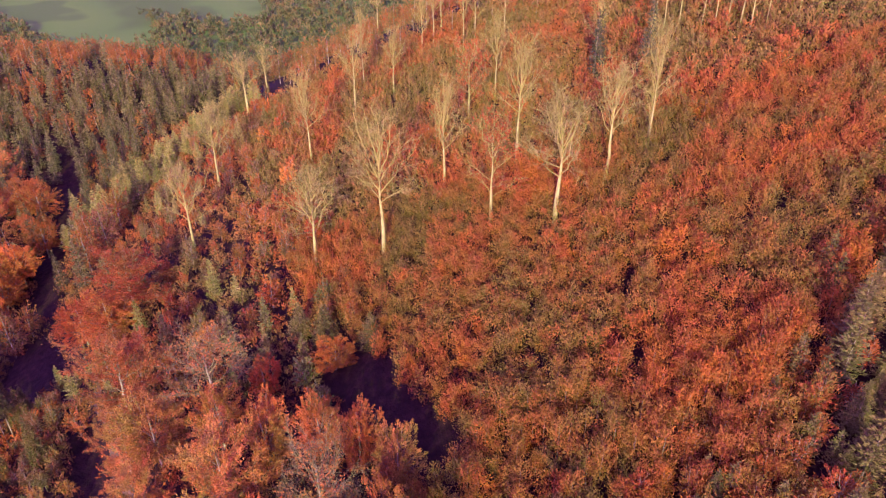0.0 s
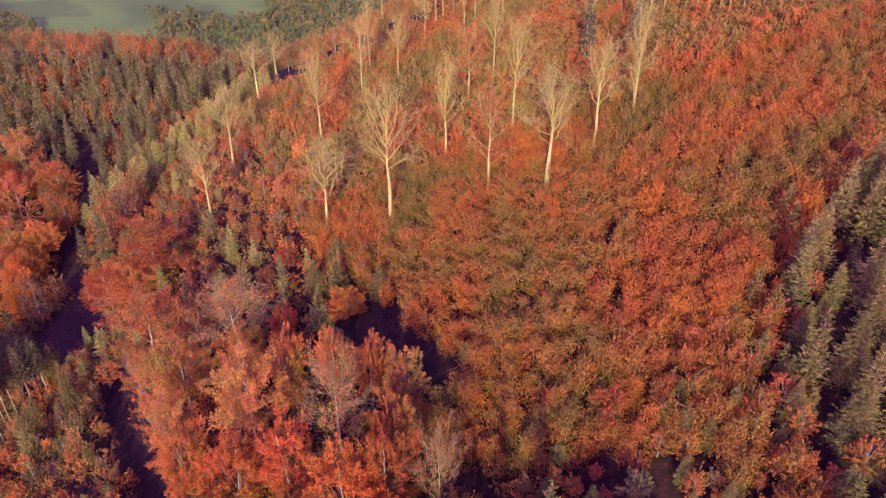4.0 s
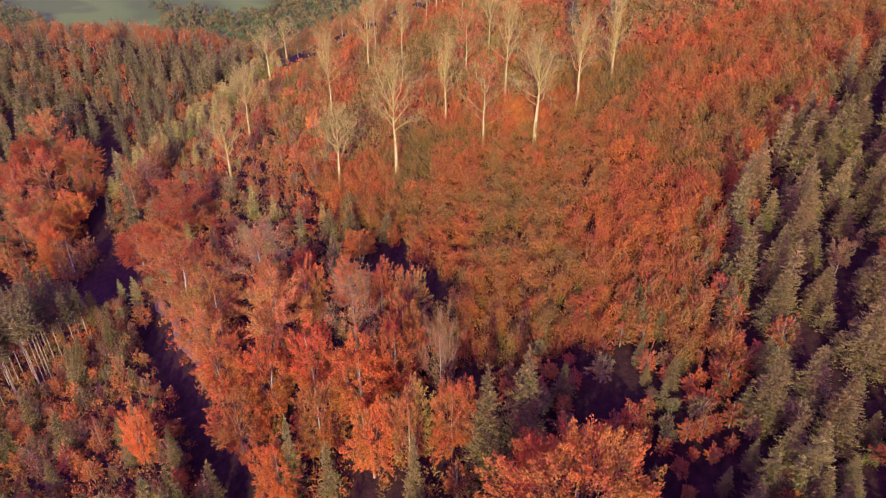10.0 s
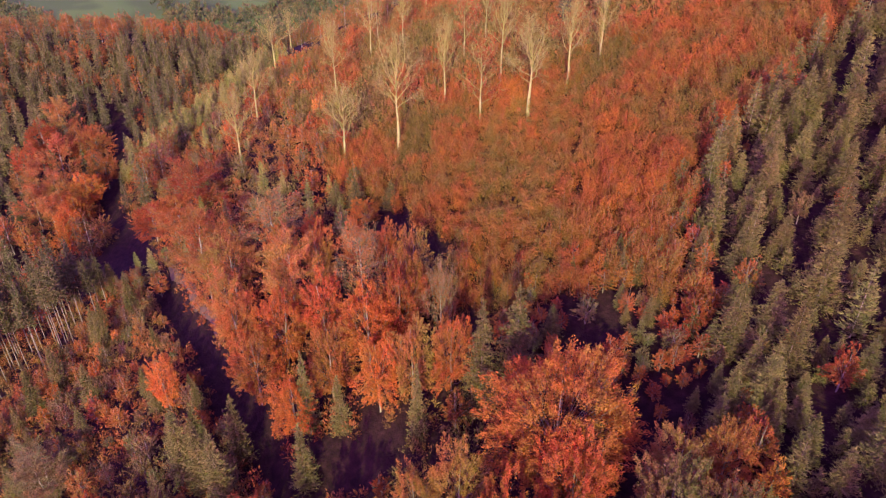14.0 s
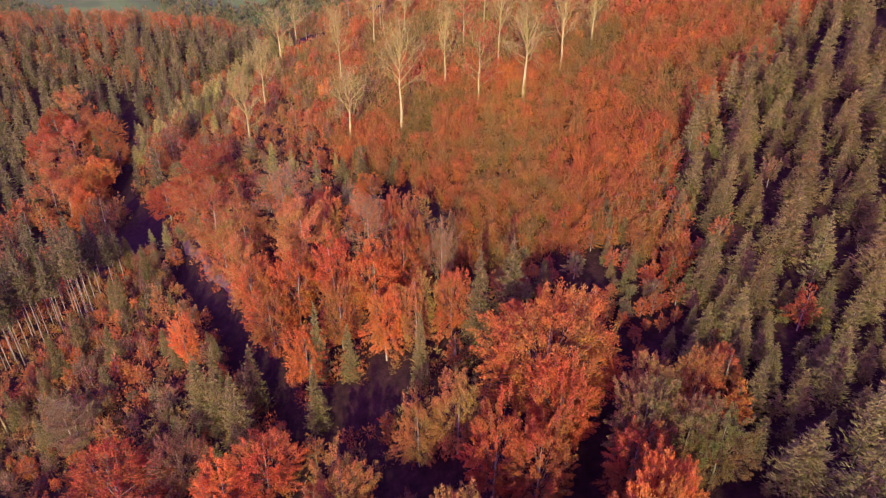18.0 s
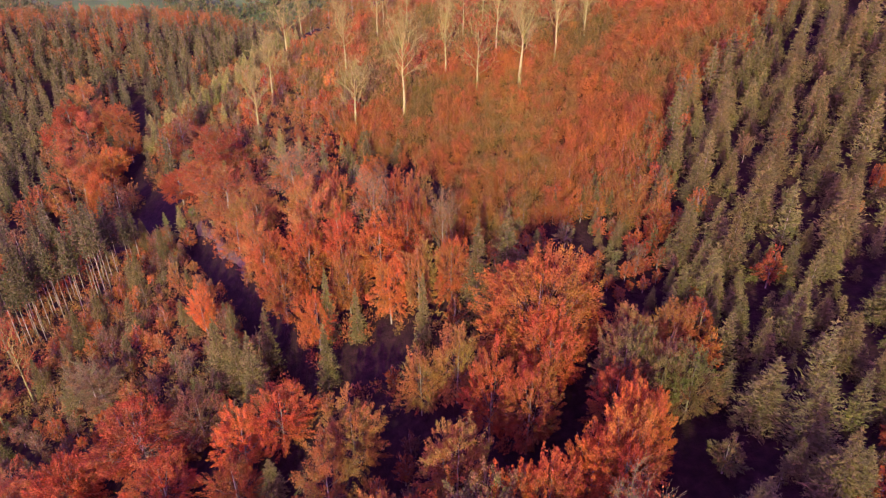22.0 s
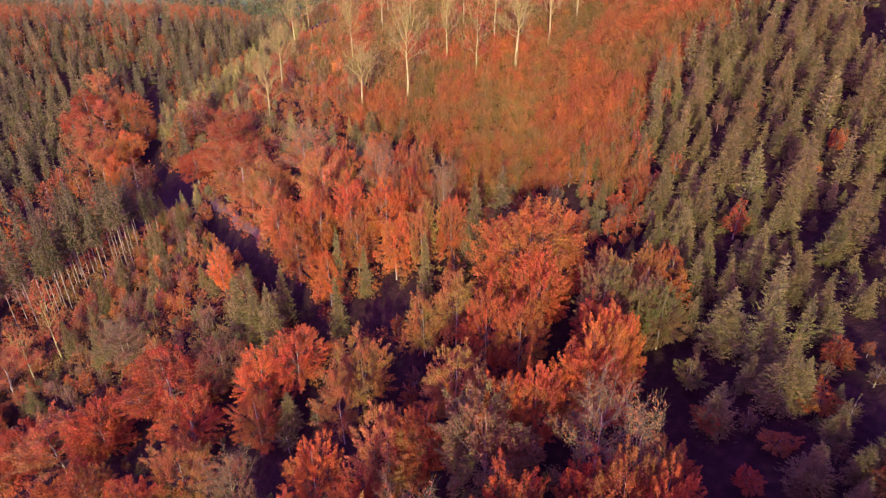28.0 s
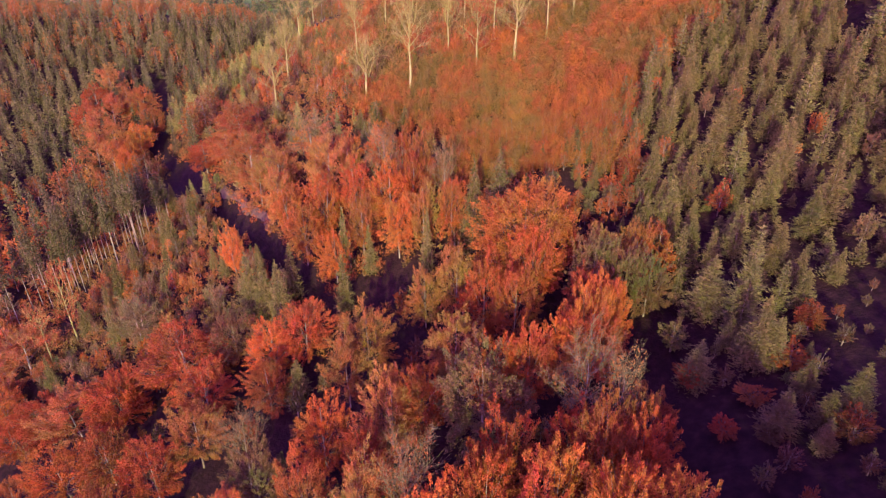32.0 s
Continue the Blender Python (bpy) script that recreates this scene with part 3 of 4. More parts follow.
# trunks of the old wood on the brow
seed_beech(5.5, 187.5, 21.9, 4.3)
seed_beech(-0.6, 204.8, 21.9, 4.7)
seed_beech(8.5, 188.3, 20.5, 4.3)
seed_beech(15.9, 183.7, 19.9, 4.2)
seed_beech(-2.6, 197.1, 22.9, 3.9)
seed_beech(49.6, 149.3, 17.5, 3.8)
seed_beech(53.1, 145.6, 17.1, 3.7)
seed_beech(54.6, 142.6, 16.8, 3.7)
seed_beech(56.8, 141.9, 16.7, 3.6)
seed_beech(59.1, 140.9, 16.6, 3.6)
seed_beech(59.2, 136.4, 16.2, 3.5)
seed_beech(62.2, 136.4, 16.1, 3.5)
seed_beech(69.2, 138.8, 16.0, 3.5)
seed_beech(72.5, 137.0, 15.3, 3.5)
seed_beech(45.0, 151.0, 17.8, 3.4)
seed_beech(46.4, 148.9, 17.8, 3.4)
seed_beech(-22.3, 243.8, 22.3, 4.9)
dark_spruce(31.0, 140.7, 16.1, 3.3)
dark_spruce(40.8, 138.4, 17.2, 3.6)
dark_spruce(32.6, 144.9, 15.8, 3.2)
beech(44.7, 114.3, 8.0, 7.1, ORANGE)
beech(44.3, 123.0, 8.0, 5.0, RED)
beech(-3.0, 139.9, 7.0, 7.2, RUST)
# belt of beeches along the gully
thin_beech(-68.5, 123.7, 16.0, 16.3, RED)
thin_beech(-56.3, 89.5, 17.0, 13.5, PINK)
thin_beech(-28.3, 59.5, 18.0, 10.7, PINK)
baring_beech(-14.6, 53.1, 18.0, 8.2, PINK)
baring_beech(-35.9, 80.1, 17.0, 11.2, PINK)
baring_beech(-1.0, 38.9, 17.0, 4.8, GOLD)
beech(-44.1, 74.5, 17.0, 10.5, GOLD)
beech(-20.5, 48.1, 18.0, 8.4, RED)
beech(-28.0, 48.2, 18.0, 9.9, ORANGE)
beech(-32.2, 43.4, 17.0, 8.5, RUST)
beech(-12.5, 40.8, 19.0, 9.0, ORANGE)
beech(-7.6, 43.0, 19.0, 8.3, RED)
beech(-5.2, 32.8, 18.0, 6.5, GOLD)
beech(0.5, 31.9, 18.0, 6.0, RED)
beech(-10.4, 33.0, 17.0, 6.6, ORANGE)
beech(-23.9, 33.1, 16.0, 6.5, ORANGE)
beech(-18.4, 38.0, 17.0, 7.4, RUST)
beech(-38.6, 56.8, 16.0, 8.9, RUST)
beech(-28.5, 82.8, 8.0, 5.8, RED)
beech(-17.2, 83.0, 7.0, 6.9, ORANGE)
beech(-70.9, 117.1, 14.0, 11.6, RUST)
beech(-81.3, 123.6, 13.0, 10.7, RED)
conifer(-21.8, 33.3, 17.0, 3.9)
conifer(-16.4, 31.4, 12.0, 3.5)
conifer(-4.4, 26.6, 15.0, 3.3)
conifer(4.6, 28.5, 20.5, 6.6)
conifer(9.6, 30.2, 19.0, 7.4)
conifer(-19.4, 88.6, 9.0, 5.9)
conifer(-24.3, 92.6, 8.0, 5.5)
conifer(-11.5, 85.4, 7.0, 4.6)
conifer(15.4, 36.2, 7.0, 4.0)
# the broad beeches in front of the gap
great_beech(13.4, 15.2, 22.3, 22.0, (0.375, 0.124, 0.038))
beech(13.7, 6.3, 20.0, 9.5, RED)
beech(5.5, 3.2, 19.0, 8.8, RED)
beech(-4.4, 12.0, 15.0, 7.3, GOLD)
beech(22.7, 1.6, 17.0, 9.1, OLIVE)
beech(22.2, -10.8, 18.0, 6.4, ORANGE)
beech(1.0, 12.4, 17.0, 8.3, GOLD)
beech(10.3, -0.7, 19.0, 8.4, RUST)
beech(25.6, 7.7, 14.0, 8.4, GOLD)
beech(30.7, 8.1, 13.0, 6.3, RUST)
beech(30.4, -2.0, 13.0, 7.5, OLIVE)
beech(27.3, 0.1, 14.0, 7.1, BROWN)
beech(34.6, 5.0, 11.0, 5.4, ORANGE)
beech(20.9, -2.0, 15.0, 7.0, RUST)
beech(-27.3, 13.0, 16.0, 10.7, RED)
beech(-14.4, 4.5, 16.0, 9.7, GOLD)
beech(-53.8, 19.2, 15.0, 19.7, RED)
beech(-43.8, 20.6, 15.0, 10.7, BROWN)
beech(-69.0, 16.9, 15.0, 12.6, RED)
beech(0.6, -7.3, 18.0, 9.7, GOLD)
beech(6.5, -17.1, 18.0, 7.4, ORANGE)
beech(16.1, -13.1, 18.0, 8.1, ORANGE)
beech(21.8, -9.0, 18.0, 7.1, ORANGE)
beech(-32.6, 2.9, 14.0, 9.2, RUST)
beech(10.8, -16.2, 18.0, 7.4, RED)
conifer(-27.4, 4.3, 9.0, 5.2, OLIVE)
conifer(-42.6, 31.8, 17.0, 7.2)
conifer(-34.6, 25.3, 17.0, 7.3)
conifer(-33.5, 33.0, 15.0, 5.2)
conifer(-21.3, 25.0, 14.0, 4.3)
conifer(-38.8, 29.3, 16.0, 6.1)
beech(-72.8, -1.2, 16.0, 14.4, ORANGE)
beech(-69.1, 16.3, 15.0, 13.7, RED)
beech(-33.8, 12.0, 15.0, 10.4, ORANGE)
beech(-43.5, -5.7, 16.0, 10.2, GOLD)
beech(-28.5, -21.3, 15.0, 9.5, OLIVE)
beech(-19.3, -15.8, 17.0, 8.9, ORANGE)
beech(-8.4, -17.3, 18.0, 10.1, GOLD)
beech(-11.6, -25.1, 17.0, 8.0, RED)
beech(4.3, -21.5, 20.0, 14.3, OLIVE)
beech(6.1, -34.1, 20.0, 8.0, RED)
beech(3.4, -39.4, 21.0, 8.7, ORANGE)
beech(11.0, -40.9, 21.0, 7.8, ORANGE)
beech(16.5, -37.3, 21.0, 8.6, RUST)
beech(19.4, -14.3, 19.0, 8.9, ORANGE)
beech(-49.4, -11.7, 16.0, 10.8, RED)
beech(-63.4, -1.1, 15.0, 11.1, RUST)
beech(21.0, -49.1, 20.0, 6.8, ORANGE)
beech(7.9, -47.5, 22.0, 7.1, RED)
beech(-31.6, -27.3, 16.0, 9.0, PINK)
beech(-20.3, -27.7, 17.0, 8.7, RUST)
beech(-89.8, 21.1, 15.0, 13.4, RED)
beech(-4.6, -16.7, 17.0, 8.5, RED)
beech(16.2, -47.1, 22.0, 6.5, ORANGE)
beech(-1.8, -43.0, 21.0, 8.5, ORANGE)
beech(-15.3, -37.9, 19.0, 8.2, RED)
beech(-55.7, -19.0, 17.0, 11.2, RUST)
beech(-46.3, 7.7, 14.0, 11.4, RED)
beech(20.5, -37.5, 17.0, 8.5, ORANGE)
beech(23.0, -32.0, 15.0, 7.5, RUST)
beech(14.5, -33.5, 17.0, 9.0, RED)
beech(31.9, -11.6, 9.0, 6.3, OLIVE)
baring_beech(16.5, -26.6, 19.0, 8.6, PINK)
baring_beech(19.6, -30.2, 18.0, 5.7, PINK)
baring_beech(-5.0, -36.8, 20.0, 8.0, PINK)
thin_beech(-10.2, -36.4, 19.0, 7.6, PINK)
baring_beech(-32.4, -13.8, 15.0, 7.7, PINK)
thin_beech(-17.0, -2.7, 15.0, 7.2, PINK)
thin_beech(-107.2, 44.9, 14.0, 15.4, PINK)
thin_beech(-72.3, 39.6, 11.0, 10.4, OLIVE)
thin_beech(-79.3, 16.8, 14.0, 12.9, PINK)
beech(44.2, -20.1, 4.0, 8.0, ORANGE)
beech(31.9, -19.0, 6.0, 6.0, RUST)
beech(37.8, -24.9, 4.0, 6.3, RUST)
beech(33.1, -29.2, 4.0, 5.1, RED)
beech(37.3, -31.9, 3.0, 4.6, BROWN)
beech(46.8, 17.1, 10.0, 5.7, RED)
beech(48.7, -14.5, 6.0, 5.2, RED)
beech(44.6, -34.7, 7.0, 6.7, RUST)
beech(35.0, 10.1, 12.0, 7.3, RUST)
beech(34.1, 30.8, 10.0, 6.3, RED)
beech(48.8, -13.9, 6.0, 5.6, RUST)
conifer(38.5, -30.9, 7.0, 5.1)
conifer(32.7, -19.2, 8.0, 5.9)
conifer(42.0, -19.2, 8.0, 5.7)
conifer(38.0, -5.8, 11.0, 8.1)
conifer(43.0, -31.8, 6.0, 4.4)
conifer(39.9, -16.5, 7.0, 4.5)
conifer(46.5, -30.8, 8.0, 5.0)
conifer(43.6, -25.5, 5.0, 4.1)
# the orange group and the stems across the clearing
beech(-156.5, 208.2, 18.0, 12.4, RED)
beech(-139.3, 203.5, 19.0, 12.1, RUST)
beech(-120.3, 179.0, 18.0, 11.1, RUST)
thin_beech(-153.7, 220.2, 18.0, 12.8, PINK)
thin_beech(-142.3, 174.7, 17.0, 11.1, PINK)
beech(-119.5, 147.3, 15.0, 9.8, ORANGE)
thin_beech(-130.9, 166.7, 16.0, 10.8, PINK)
beech(-115.8, 140.1, 14.0, 9.0, ORANGE)
thin_beech(-143.1, 192.5, 17.0, 11.8, PINK)
beech(-120.8, 165.8, 16.0, 10.7, ORANGE)
beech(-156.2, 194.3, 17.0, 11.9, RED)
beech(-132.5, 201.1, 17.0, 12.1, RUST)
thin_beech(-127.6, 152.0, 15.0, 10.2, PINK)
thin_beech(-136.4, 159.0, 16.0, 10.5, PINK)
beech(-120.7, 155.1, 15.0, 10.3, ORANGE)
beech(-124.9, 163.0, 15.0, 9.6, RUST)
stem_spruce(-109.5, 77.4, 31.4, 4.2)
stem_spruce(-108.8, 84.8, 27.5, 4.1)
stem_spruce(-108.2, 89.1, 27.7, 4.2)
stem_spruce(-100.4, 85.9, 27.9, 4.1)
stem_spruce(-98.8, 88.5, 27.1, 4.1)
stem_spruce(-89.8, 88.5, 25.7, 4.1)
stem_spruce(-114.4, 81.7, 31.9, 4.3)
stem_spruce(-90.5, 101.5, 19.5, 4.1)
stem_spruce(-116.2, 80.3, 30.3, 4.3)
stem_spruce(-93.8, 85.4, 26.6, 3.7)
stem_spruce(-104.6, 87.2, 28.3, 3.8)
stem_spruce(-110.1, 83.2, 29.2, 4.0)
stem_spruce(-90.2, 96.2, 22.7, 3.9)
stem_spruce(-92.2, 87.8, 26.6, 3.8)
stem_spruce(-118.1, 78.8, 30.3, 4.3)
stem_spruce(-120.2, 76.4, 31.1, 4.2)
stem_spruce(-123.3, 74.2, 32.0, 4.2)
stem_spruce(-110.8, 88.7, 28.2, 3.9)
stem_spruce(-103.1, 91.8, 28.4, 3.9)
stem_spruce(-86.1, 100.9, 18.4, 4.0)
stem_spruce(-121.7, 82.2, 30.6, 4.4)
stem_spruce(-100.1, 94.1, 26.6, 3.9)
for x, y, h in ((-112, 79, 29), (-113.5, 84, 28), (-106.5, 81, 29), (-105, 85, 28), (-96.5, 90, 26), (-95, 93, 25), (-98, 96, 26), (-104, 97, 28), (-108, 94, 28), (-112, 92, 29), (-116, 88, 30), (-93, 98, 23), (-88, 98, 20), (-107, 101, 27), (-113, 99, 28), (-119, 93, 29), (-101, 101, 25), (-96, 103, 23)):
    stem_spruce(x, y, h, 4.2)
sparse_beech(-98.3, 54.0, 23.9, 7.5, RED)
baring_beech(-72.5, 38.4, 12.8, 6.9, OLIVE)
sparse_beech(-102.5, 47.7, 19.2, 7.5, PINK)
beech(-50.6, 47.8, 15.5, 5.8, ORANGE)


# ---- woods and thickets that fill the ground between ----
EDGE = ((-80, 36), (-45, 36), (-10, 34), (0, 34), (12, 35), (20, 36), (31, 36), (40, 35.2), (47, 35.5), (51, 37), (56, 39.5), (61, 44.5), (72, 54), (82, 65.5), (92, 78), (110, 92), (400, 300))


def edge_x(y):
    """The line between the thicket and the spruce plantation."""
    return np.interp(y, [e[0] for e in EDGE], [e[1] for e in EDGE]) + 1.5 * np.sin(y * 0.6) + 0.9 * np.sin(y * 1.63 + 1)


def gully(x, y):
    """Distance from the line of the gully, positive towards the beech belt."""
    return ((x + 75) * 1.56 + y - 104) / 1.853


def hollow(x, y):
    """The bare shaded hollow between the beech belt and the thicket."""
    s = np.clip(((x + 17) * 15 - (y - 85) * 24) / 801, 0, 1)
    return np.hypot(x + 17 - 15 * s, y - 85 + 24 * s) < 4.0 + 0.9 * np.sin(y * 0.7 + x)


def ride(x, y):
    """The dark ride between the orange group and the larches."""
    d = ((x + 111) * 90 + (y - 158) * 31) / 95.2
    return (np.abs(d) < 4.5 + np.sin(y * 0.3)) & (y > 145) & (y < 240)


def larch_stand(x, y):
    return (np.abs(x + 112 - (y - 185) * 0.8) < 13) & (y > 178) & (y < 236) & ~ride(x, y)


def bare_hollow(x, y):
    """The shaded bare ground in front of the belt."""
    return ((x + 14) / 8.5) ** 2 + ((y - 25.5) / 5) ** 2 < 1


def shaded_glade(x, y):
    """The dark clearing behind the tall stems."""
    return ((x + 95) / 11) ** 2 + ((y - 125) / 18) ** 2 < 1


def scatter(x0, x1, y0, y1, gap, keep, clear=0.55, wild=True):
    """Points at least about gap metres apart, off the trees that already stand."""
    if wild:
        n = int((x1 - x0) * (y1 - y0) / gap ** 2 * 3.2)
        P = rng.uniform((x0, y0), (x1, y1), (n, 2))
        P = P[keep(P[:, 0], P[:, 1])]
        cells, good = {}, []
        for p in P:
            i, j = int(p[0] // gap), int(p[1] // gap)
            if all((q[0] - p[0]) ** 2 + (q[1] - p[1]) ** 2 > (0.82 * gap) ** 2 for a in (-1, 0, 1) for b in (-1, 0, 1) for q in cells.get((i + a, j + b), ())):
                cells.setdefault((i, j), []).append(p)
                good.append(p)
        P = np.array(good)
    else:
        xs, ys = np.meshgrid(np.arange(x0, x1, gap), np.arange(y0, y1, gap * 0.9), indexing="ij")
        xs = xs + (np.arange(ys.shape[1]) % 2)[None] * gap / 2
        P = np.stack([xs.ravel(), ys.ravel()], 1)
        P = P + rng.uniform(-0.48, 0.48, P.shape) * gap
        P = P[keep(P[:, 0], P[:, 1])]
    if clear and TAKEN:
        t = np.array(TAKEN)
        d = np.hypot(P[:, None, 0] - t[None, :, 0], P[:, None, 1] - t[None, :, 1]) - t[None, :, 2] * clear / 2 - gap * 0.35
        P = P[d.min(1) > 0]
    return P


def mass(name, kinds, rows, leaf_mat, bark, label):
    """Many far trees joined: rows of x, y, height, width."""
    leafs, stems = [], []
    for x, y, h, w in rows:
        k = pick(kinds)
        H, W = k["size"]
        a = rng.uniform(0, 6.283)
        c_, s_ = math.cos(a) * w / W, math.sin(a) * w / W
        z = float(ground_z(x, y))
        for v, to in ((k["raw"][0], leafs), (k["raw"][1][0], stems)):
            to.append(np.stack([v[:, 0] * c_ - v[:, 1] * s_ + x, v[:, 0] * s_ + v[:, 1] * c_ + y, v[:, 2] * h / H + z], 1))
        q = k["raw"][1][1]
        q = np.concatenate([q[:, :3], q[:, [0, 2, 3]]])
    V = np.concatenate(leafs)
    quads = [np.arange(len(V)).reshape(-1, 3)]
    n = len(V)
    for v in stems:
        quads.append(q + n)
        n += len(v)
    return tagged(new(name, mesh_of(name, np.concatenate([V] + stems), np.concatenate(quads), leaf_mat, False, bark, len(quads[0]))), label, "woods", kind="stuff")


SPRUCE_REST, BEECH_REST, BRUSH_REST = [], [], []


def plant_small(x, y, h, c):
    return plant("young_tree", pick(SMALL), x, y, h, h * 0.6, c, f"slender young tree with {WORDS[c]} leaves among spruces", "tree", "young trees of the plantation")

# spruce plantation with a few coloured trees among it
for x, y in scatter(24, 84, -62, 98, 4.0, lambda x, y: (x > edge_x(y) + 1) & ~((x < 36) & (y < -4)), clear=0.15):
    h = 4.5 + 8.5 * rng.random() ** 1.3
    if y < 16 and rng.random() < 0.3:
        continue
    if y < -20:
        if rng.random() < 0.6:
            continue
        h *= 0.6
    if rng.random() < 0.09:
        plant_small(x, y, h * 0.55, (RUST, BROWN, ORANGE, OLIVE)[rng.integers(4)])
    elif rng.random() < 0.25:
        plant("larch_tree", pick(LARCHES), x, y, h, h * 0.36, (0.162, 0.13, 0.054), "pale olive larch among the spruces", "tree", "larches")
    else:
        conifer(x, y, h, h * rng.uniform(0.48, 0.66))
for x, y in scatter(26, 84, -6, 98, 3.3, lambda x, y: x > edge_x(y) + 1, clear=0.3):
    h = rng.uniform(2.0, 4.5)
    plant("young_spruce", pick(SAPLING_SPRUCES), x, y, h, h * rng.uniform(0.6, 0.85), PINE, "small grey-green spruce in the gaps of a plantation", "tree", "small spruces of the plantation")
for x, y in scatter(60, 150, -40, 130, 5.2, lambda x, y: (x > edge_x(y) + 1) & ((x > 84) | (y > 98))):
    h = rng.uniform(7, 15)
    if rng.random() < 0.9:
        SPRUCE_REST.append((x, y, h, h * 0.45))
    else:
        BEECH_REST.append((x, y, h * 0.8, h * 0.4))

# small red beeches and spruces in front of the thicket
for x, y in scatter(8, 42, 6, 50, 2.5, lambda x, y: (x < edge_x(y) + 3) & (x > edge_x(y) - 27) & (((x - 21) / 4.6) ** 2 + ((y - 34) / 3.4) ** 2 > 1) & (y < 47 + 0.1 * x) & (y > 20 + 0.9 * (24 - x)), clear=0.15):
    h = rng.uniform(2.5, 6)
    c = (RED, RED, RUST, ORANGE, BROWN, OLIVE)[rng.integers(6)]
    if rng.random() < 0.22:
        conifer(x, y, h * 1.3, h * 0.65)
    else:
        plant("sapling", pick(YOUNG), x, y, h, h * rng.uniform(0.7, 1.0), c, f"bushy sapling with {WORDS[c]} leaves below the thicket", "tree", "saplings below the thicket")

for x, y in scatter(24, 38, 24, 45, 2.3, lambda x, y: ((x - 21) / 4.6) ** 2 + ((y - 34) / 3.4) ** 2 > 1, clear=0.35):
    h = rng.uniform(2.2, 4.5)
    c = (RED, RUST, ORANGE, GOLD, OLIVE)[rng.integers(5)]
    plant("sapling", pick(YOUNG), x, y, h, h * rng.uniform(0.8, 1.05), c, f"bushy sapling with {WORDS[c]} leaves below the thicket", "tree", "saplings below the thicket")

# saplings and small spruces along the ragged edge of the plantation
for x, y in scatter(22, 84, 26, 98, 3.2, lambda x, y: (x - edge_x(y) < 4.5) & (x - edge_x(y) > -4.5 - 6 * (y < 62)), clear=0):
    h = rng.uniform(3.5, 7)
    c = (RED, RED, RUST, GOLD, RUST)[rng.integers(5)]
    if rng.random() < 0.42:
        plant("young_spruce", pick(SAPLING_SPRUCES), x, y, h, h * 0.5, PINE, "small grey-green spruce at the edge of a thicket", "tree", "small spruces of the plantation")
    else:
        plant("sapling", pick(YOUNG), x, y, h, h * rng.uniform(0.55, 0.8), c, f"bushy sapling with {WORDS[c]} leaves at the edge of a plantation", "tree", "saplings below the thicket")

# more beeches that close the canopy of the belt
for x, y in scatter(-75, 2, 30, 118, 7.2, lambda x, y: (gully(x, y) > 5) & ~hollow(x, y) & (y < 62 - 0.62 * (x + 8)), clear=0.45):
    h = rng.uniform(12, 17)
    c = (ORANGE, RED, RUST, PINK, GOLD)[rng.integers(5)]
    if x < -38 and rng.random() < 0.6:
        thin_beech(x, y, h, h * 0.5, PINK)
    else:
        beech(x, y, h, h * 0.42, c)

# young growth on the clearing beside the gully
for x, y in scatter(-100, -34, 16, 108, 3.8, lambda x, y: (gully(x, y) < -3.5) & (y < 112)):
    h = rng.uniform(4, 8.5)
    c = (OLIVE, BROWN, BROWN, OLIVE, GOLD, BROWN, PINK, ORANGE)[rng.integers(8)]
    if rng.random() < 0.12:
        conifer(x, y, h * 1.5, h * 0.6)
    else:
        plant("young_tree", pick(YOUNG), x, y, h, h * rng.uniform(0.55, 0.8), c, f"bushy young tree with {WORDS[c]} leaves on the clearing", "tree", "young trees of the clearing")

# mixed young trees between the belt and the seed trees
for x, y in scatter(-104, -6, 62, 250, 5.4, lambda x, y: ~shaded_glade(x, y) & ~ride(x, y) & ~larch_stand(x, y) & (x > -106 + 0.1 * y) & (x < 4 - 0.33 * (y - 40)) & (y > 66 - 0.42 * (x + 10)) & ~hollow(x, y)):
    h = rng.uniform(4.5, 10)
    c = (OLIVE, OLIVE, BROWN, RUST, ORANGE, RED, GOLD)[rng.integers(7)]
    if rng.random() < 0.2:
        plant("larch_tree", pick(LARCHES), x, y, h * 1.1, h * 0.42, LARCH, "pale olive young larch in the mixed growth", "tree", "larches")
    else:
        plant("young_tree", pick(YOUNG), x, y, h, h * rng.uniform(0.55, 0.8), c, f"bushy young tree with {WORDS[c]} leaves on the slope", "tree", "young trees of the slope")

# pale larches, then the dark spruce wood behind them
for x, y in scatter(-136, -58, 176, 238, 3.5, larch_stand):
    h = rng.uniform(6.5, 11)
    plant("larch_tree", pick(LARCHES), x, y, h, h * rng.uniform(0.5, 0.65), LARCH, "pale olive larch in a dense stand", "tree", "larches")
for x, y in scatter(-260, -84, 150, 300, 5.2, lambda x, y: (x < -118 + (y - 190) * 0.34) & ~ride(x, y) & ~larch_stand(x, y)):
    h = rng.uniform(9, 14.5)
    if rng.random() < 0.06 + 0.1 * (y > 235) * (x < -120):
        BEECH_REST.append((x, y, h * 0.85, h * 0.75))
    elif y < 245 and x > -150:
        plant("spruce_tree", pick(FAR_SPRUCES), x, y, h, h * 0.38, DUSK, "dark green spruce in the valley wood", "tree", "valley spruces")
    else:
        SPRUCE_REST.append((x, y, h, h * 0.4))
# wood on the far crest
for x, y in scatter(-330, -36, 255, 372, 7.0, lambda x, y: (x < -118 + (y - 190) * 0.6)):
    h = rng.uniform(9.5, 14)
    if rng.random() < 0.12 + 0.45 * (y > 300):
        BEECH_REST.append((x, y, h, h * 0.85))
    else:
        SPRUCE_REST.append((x, y, h, h * 0.4))
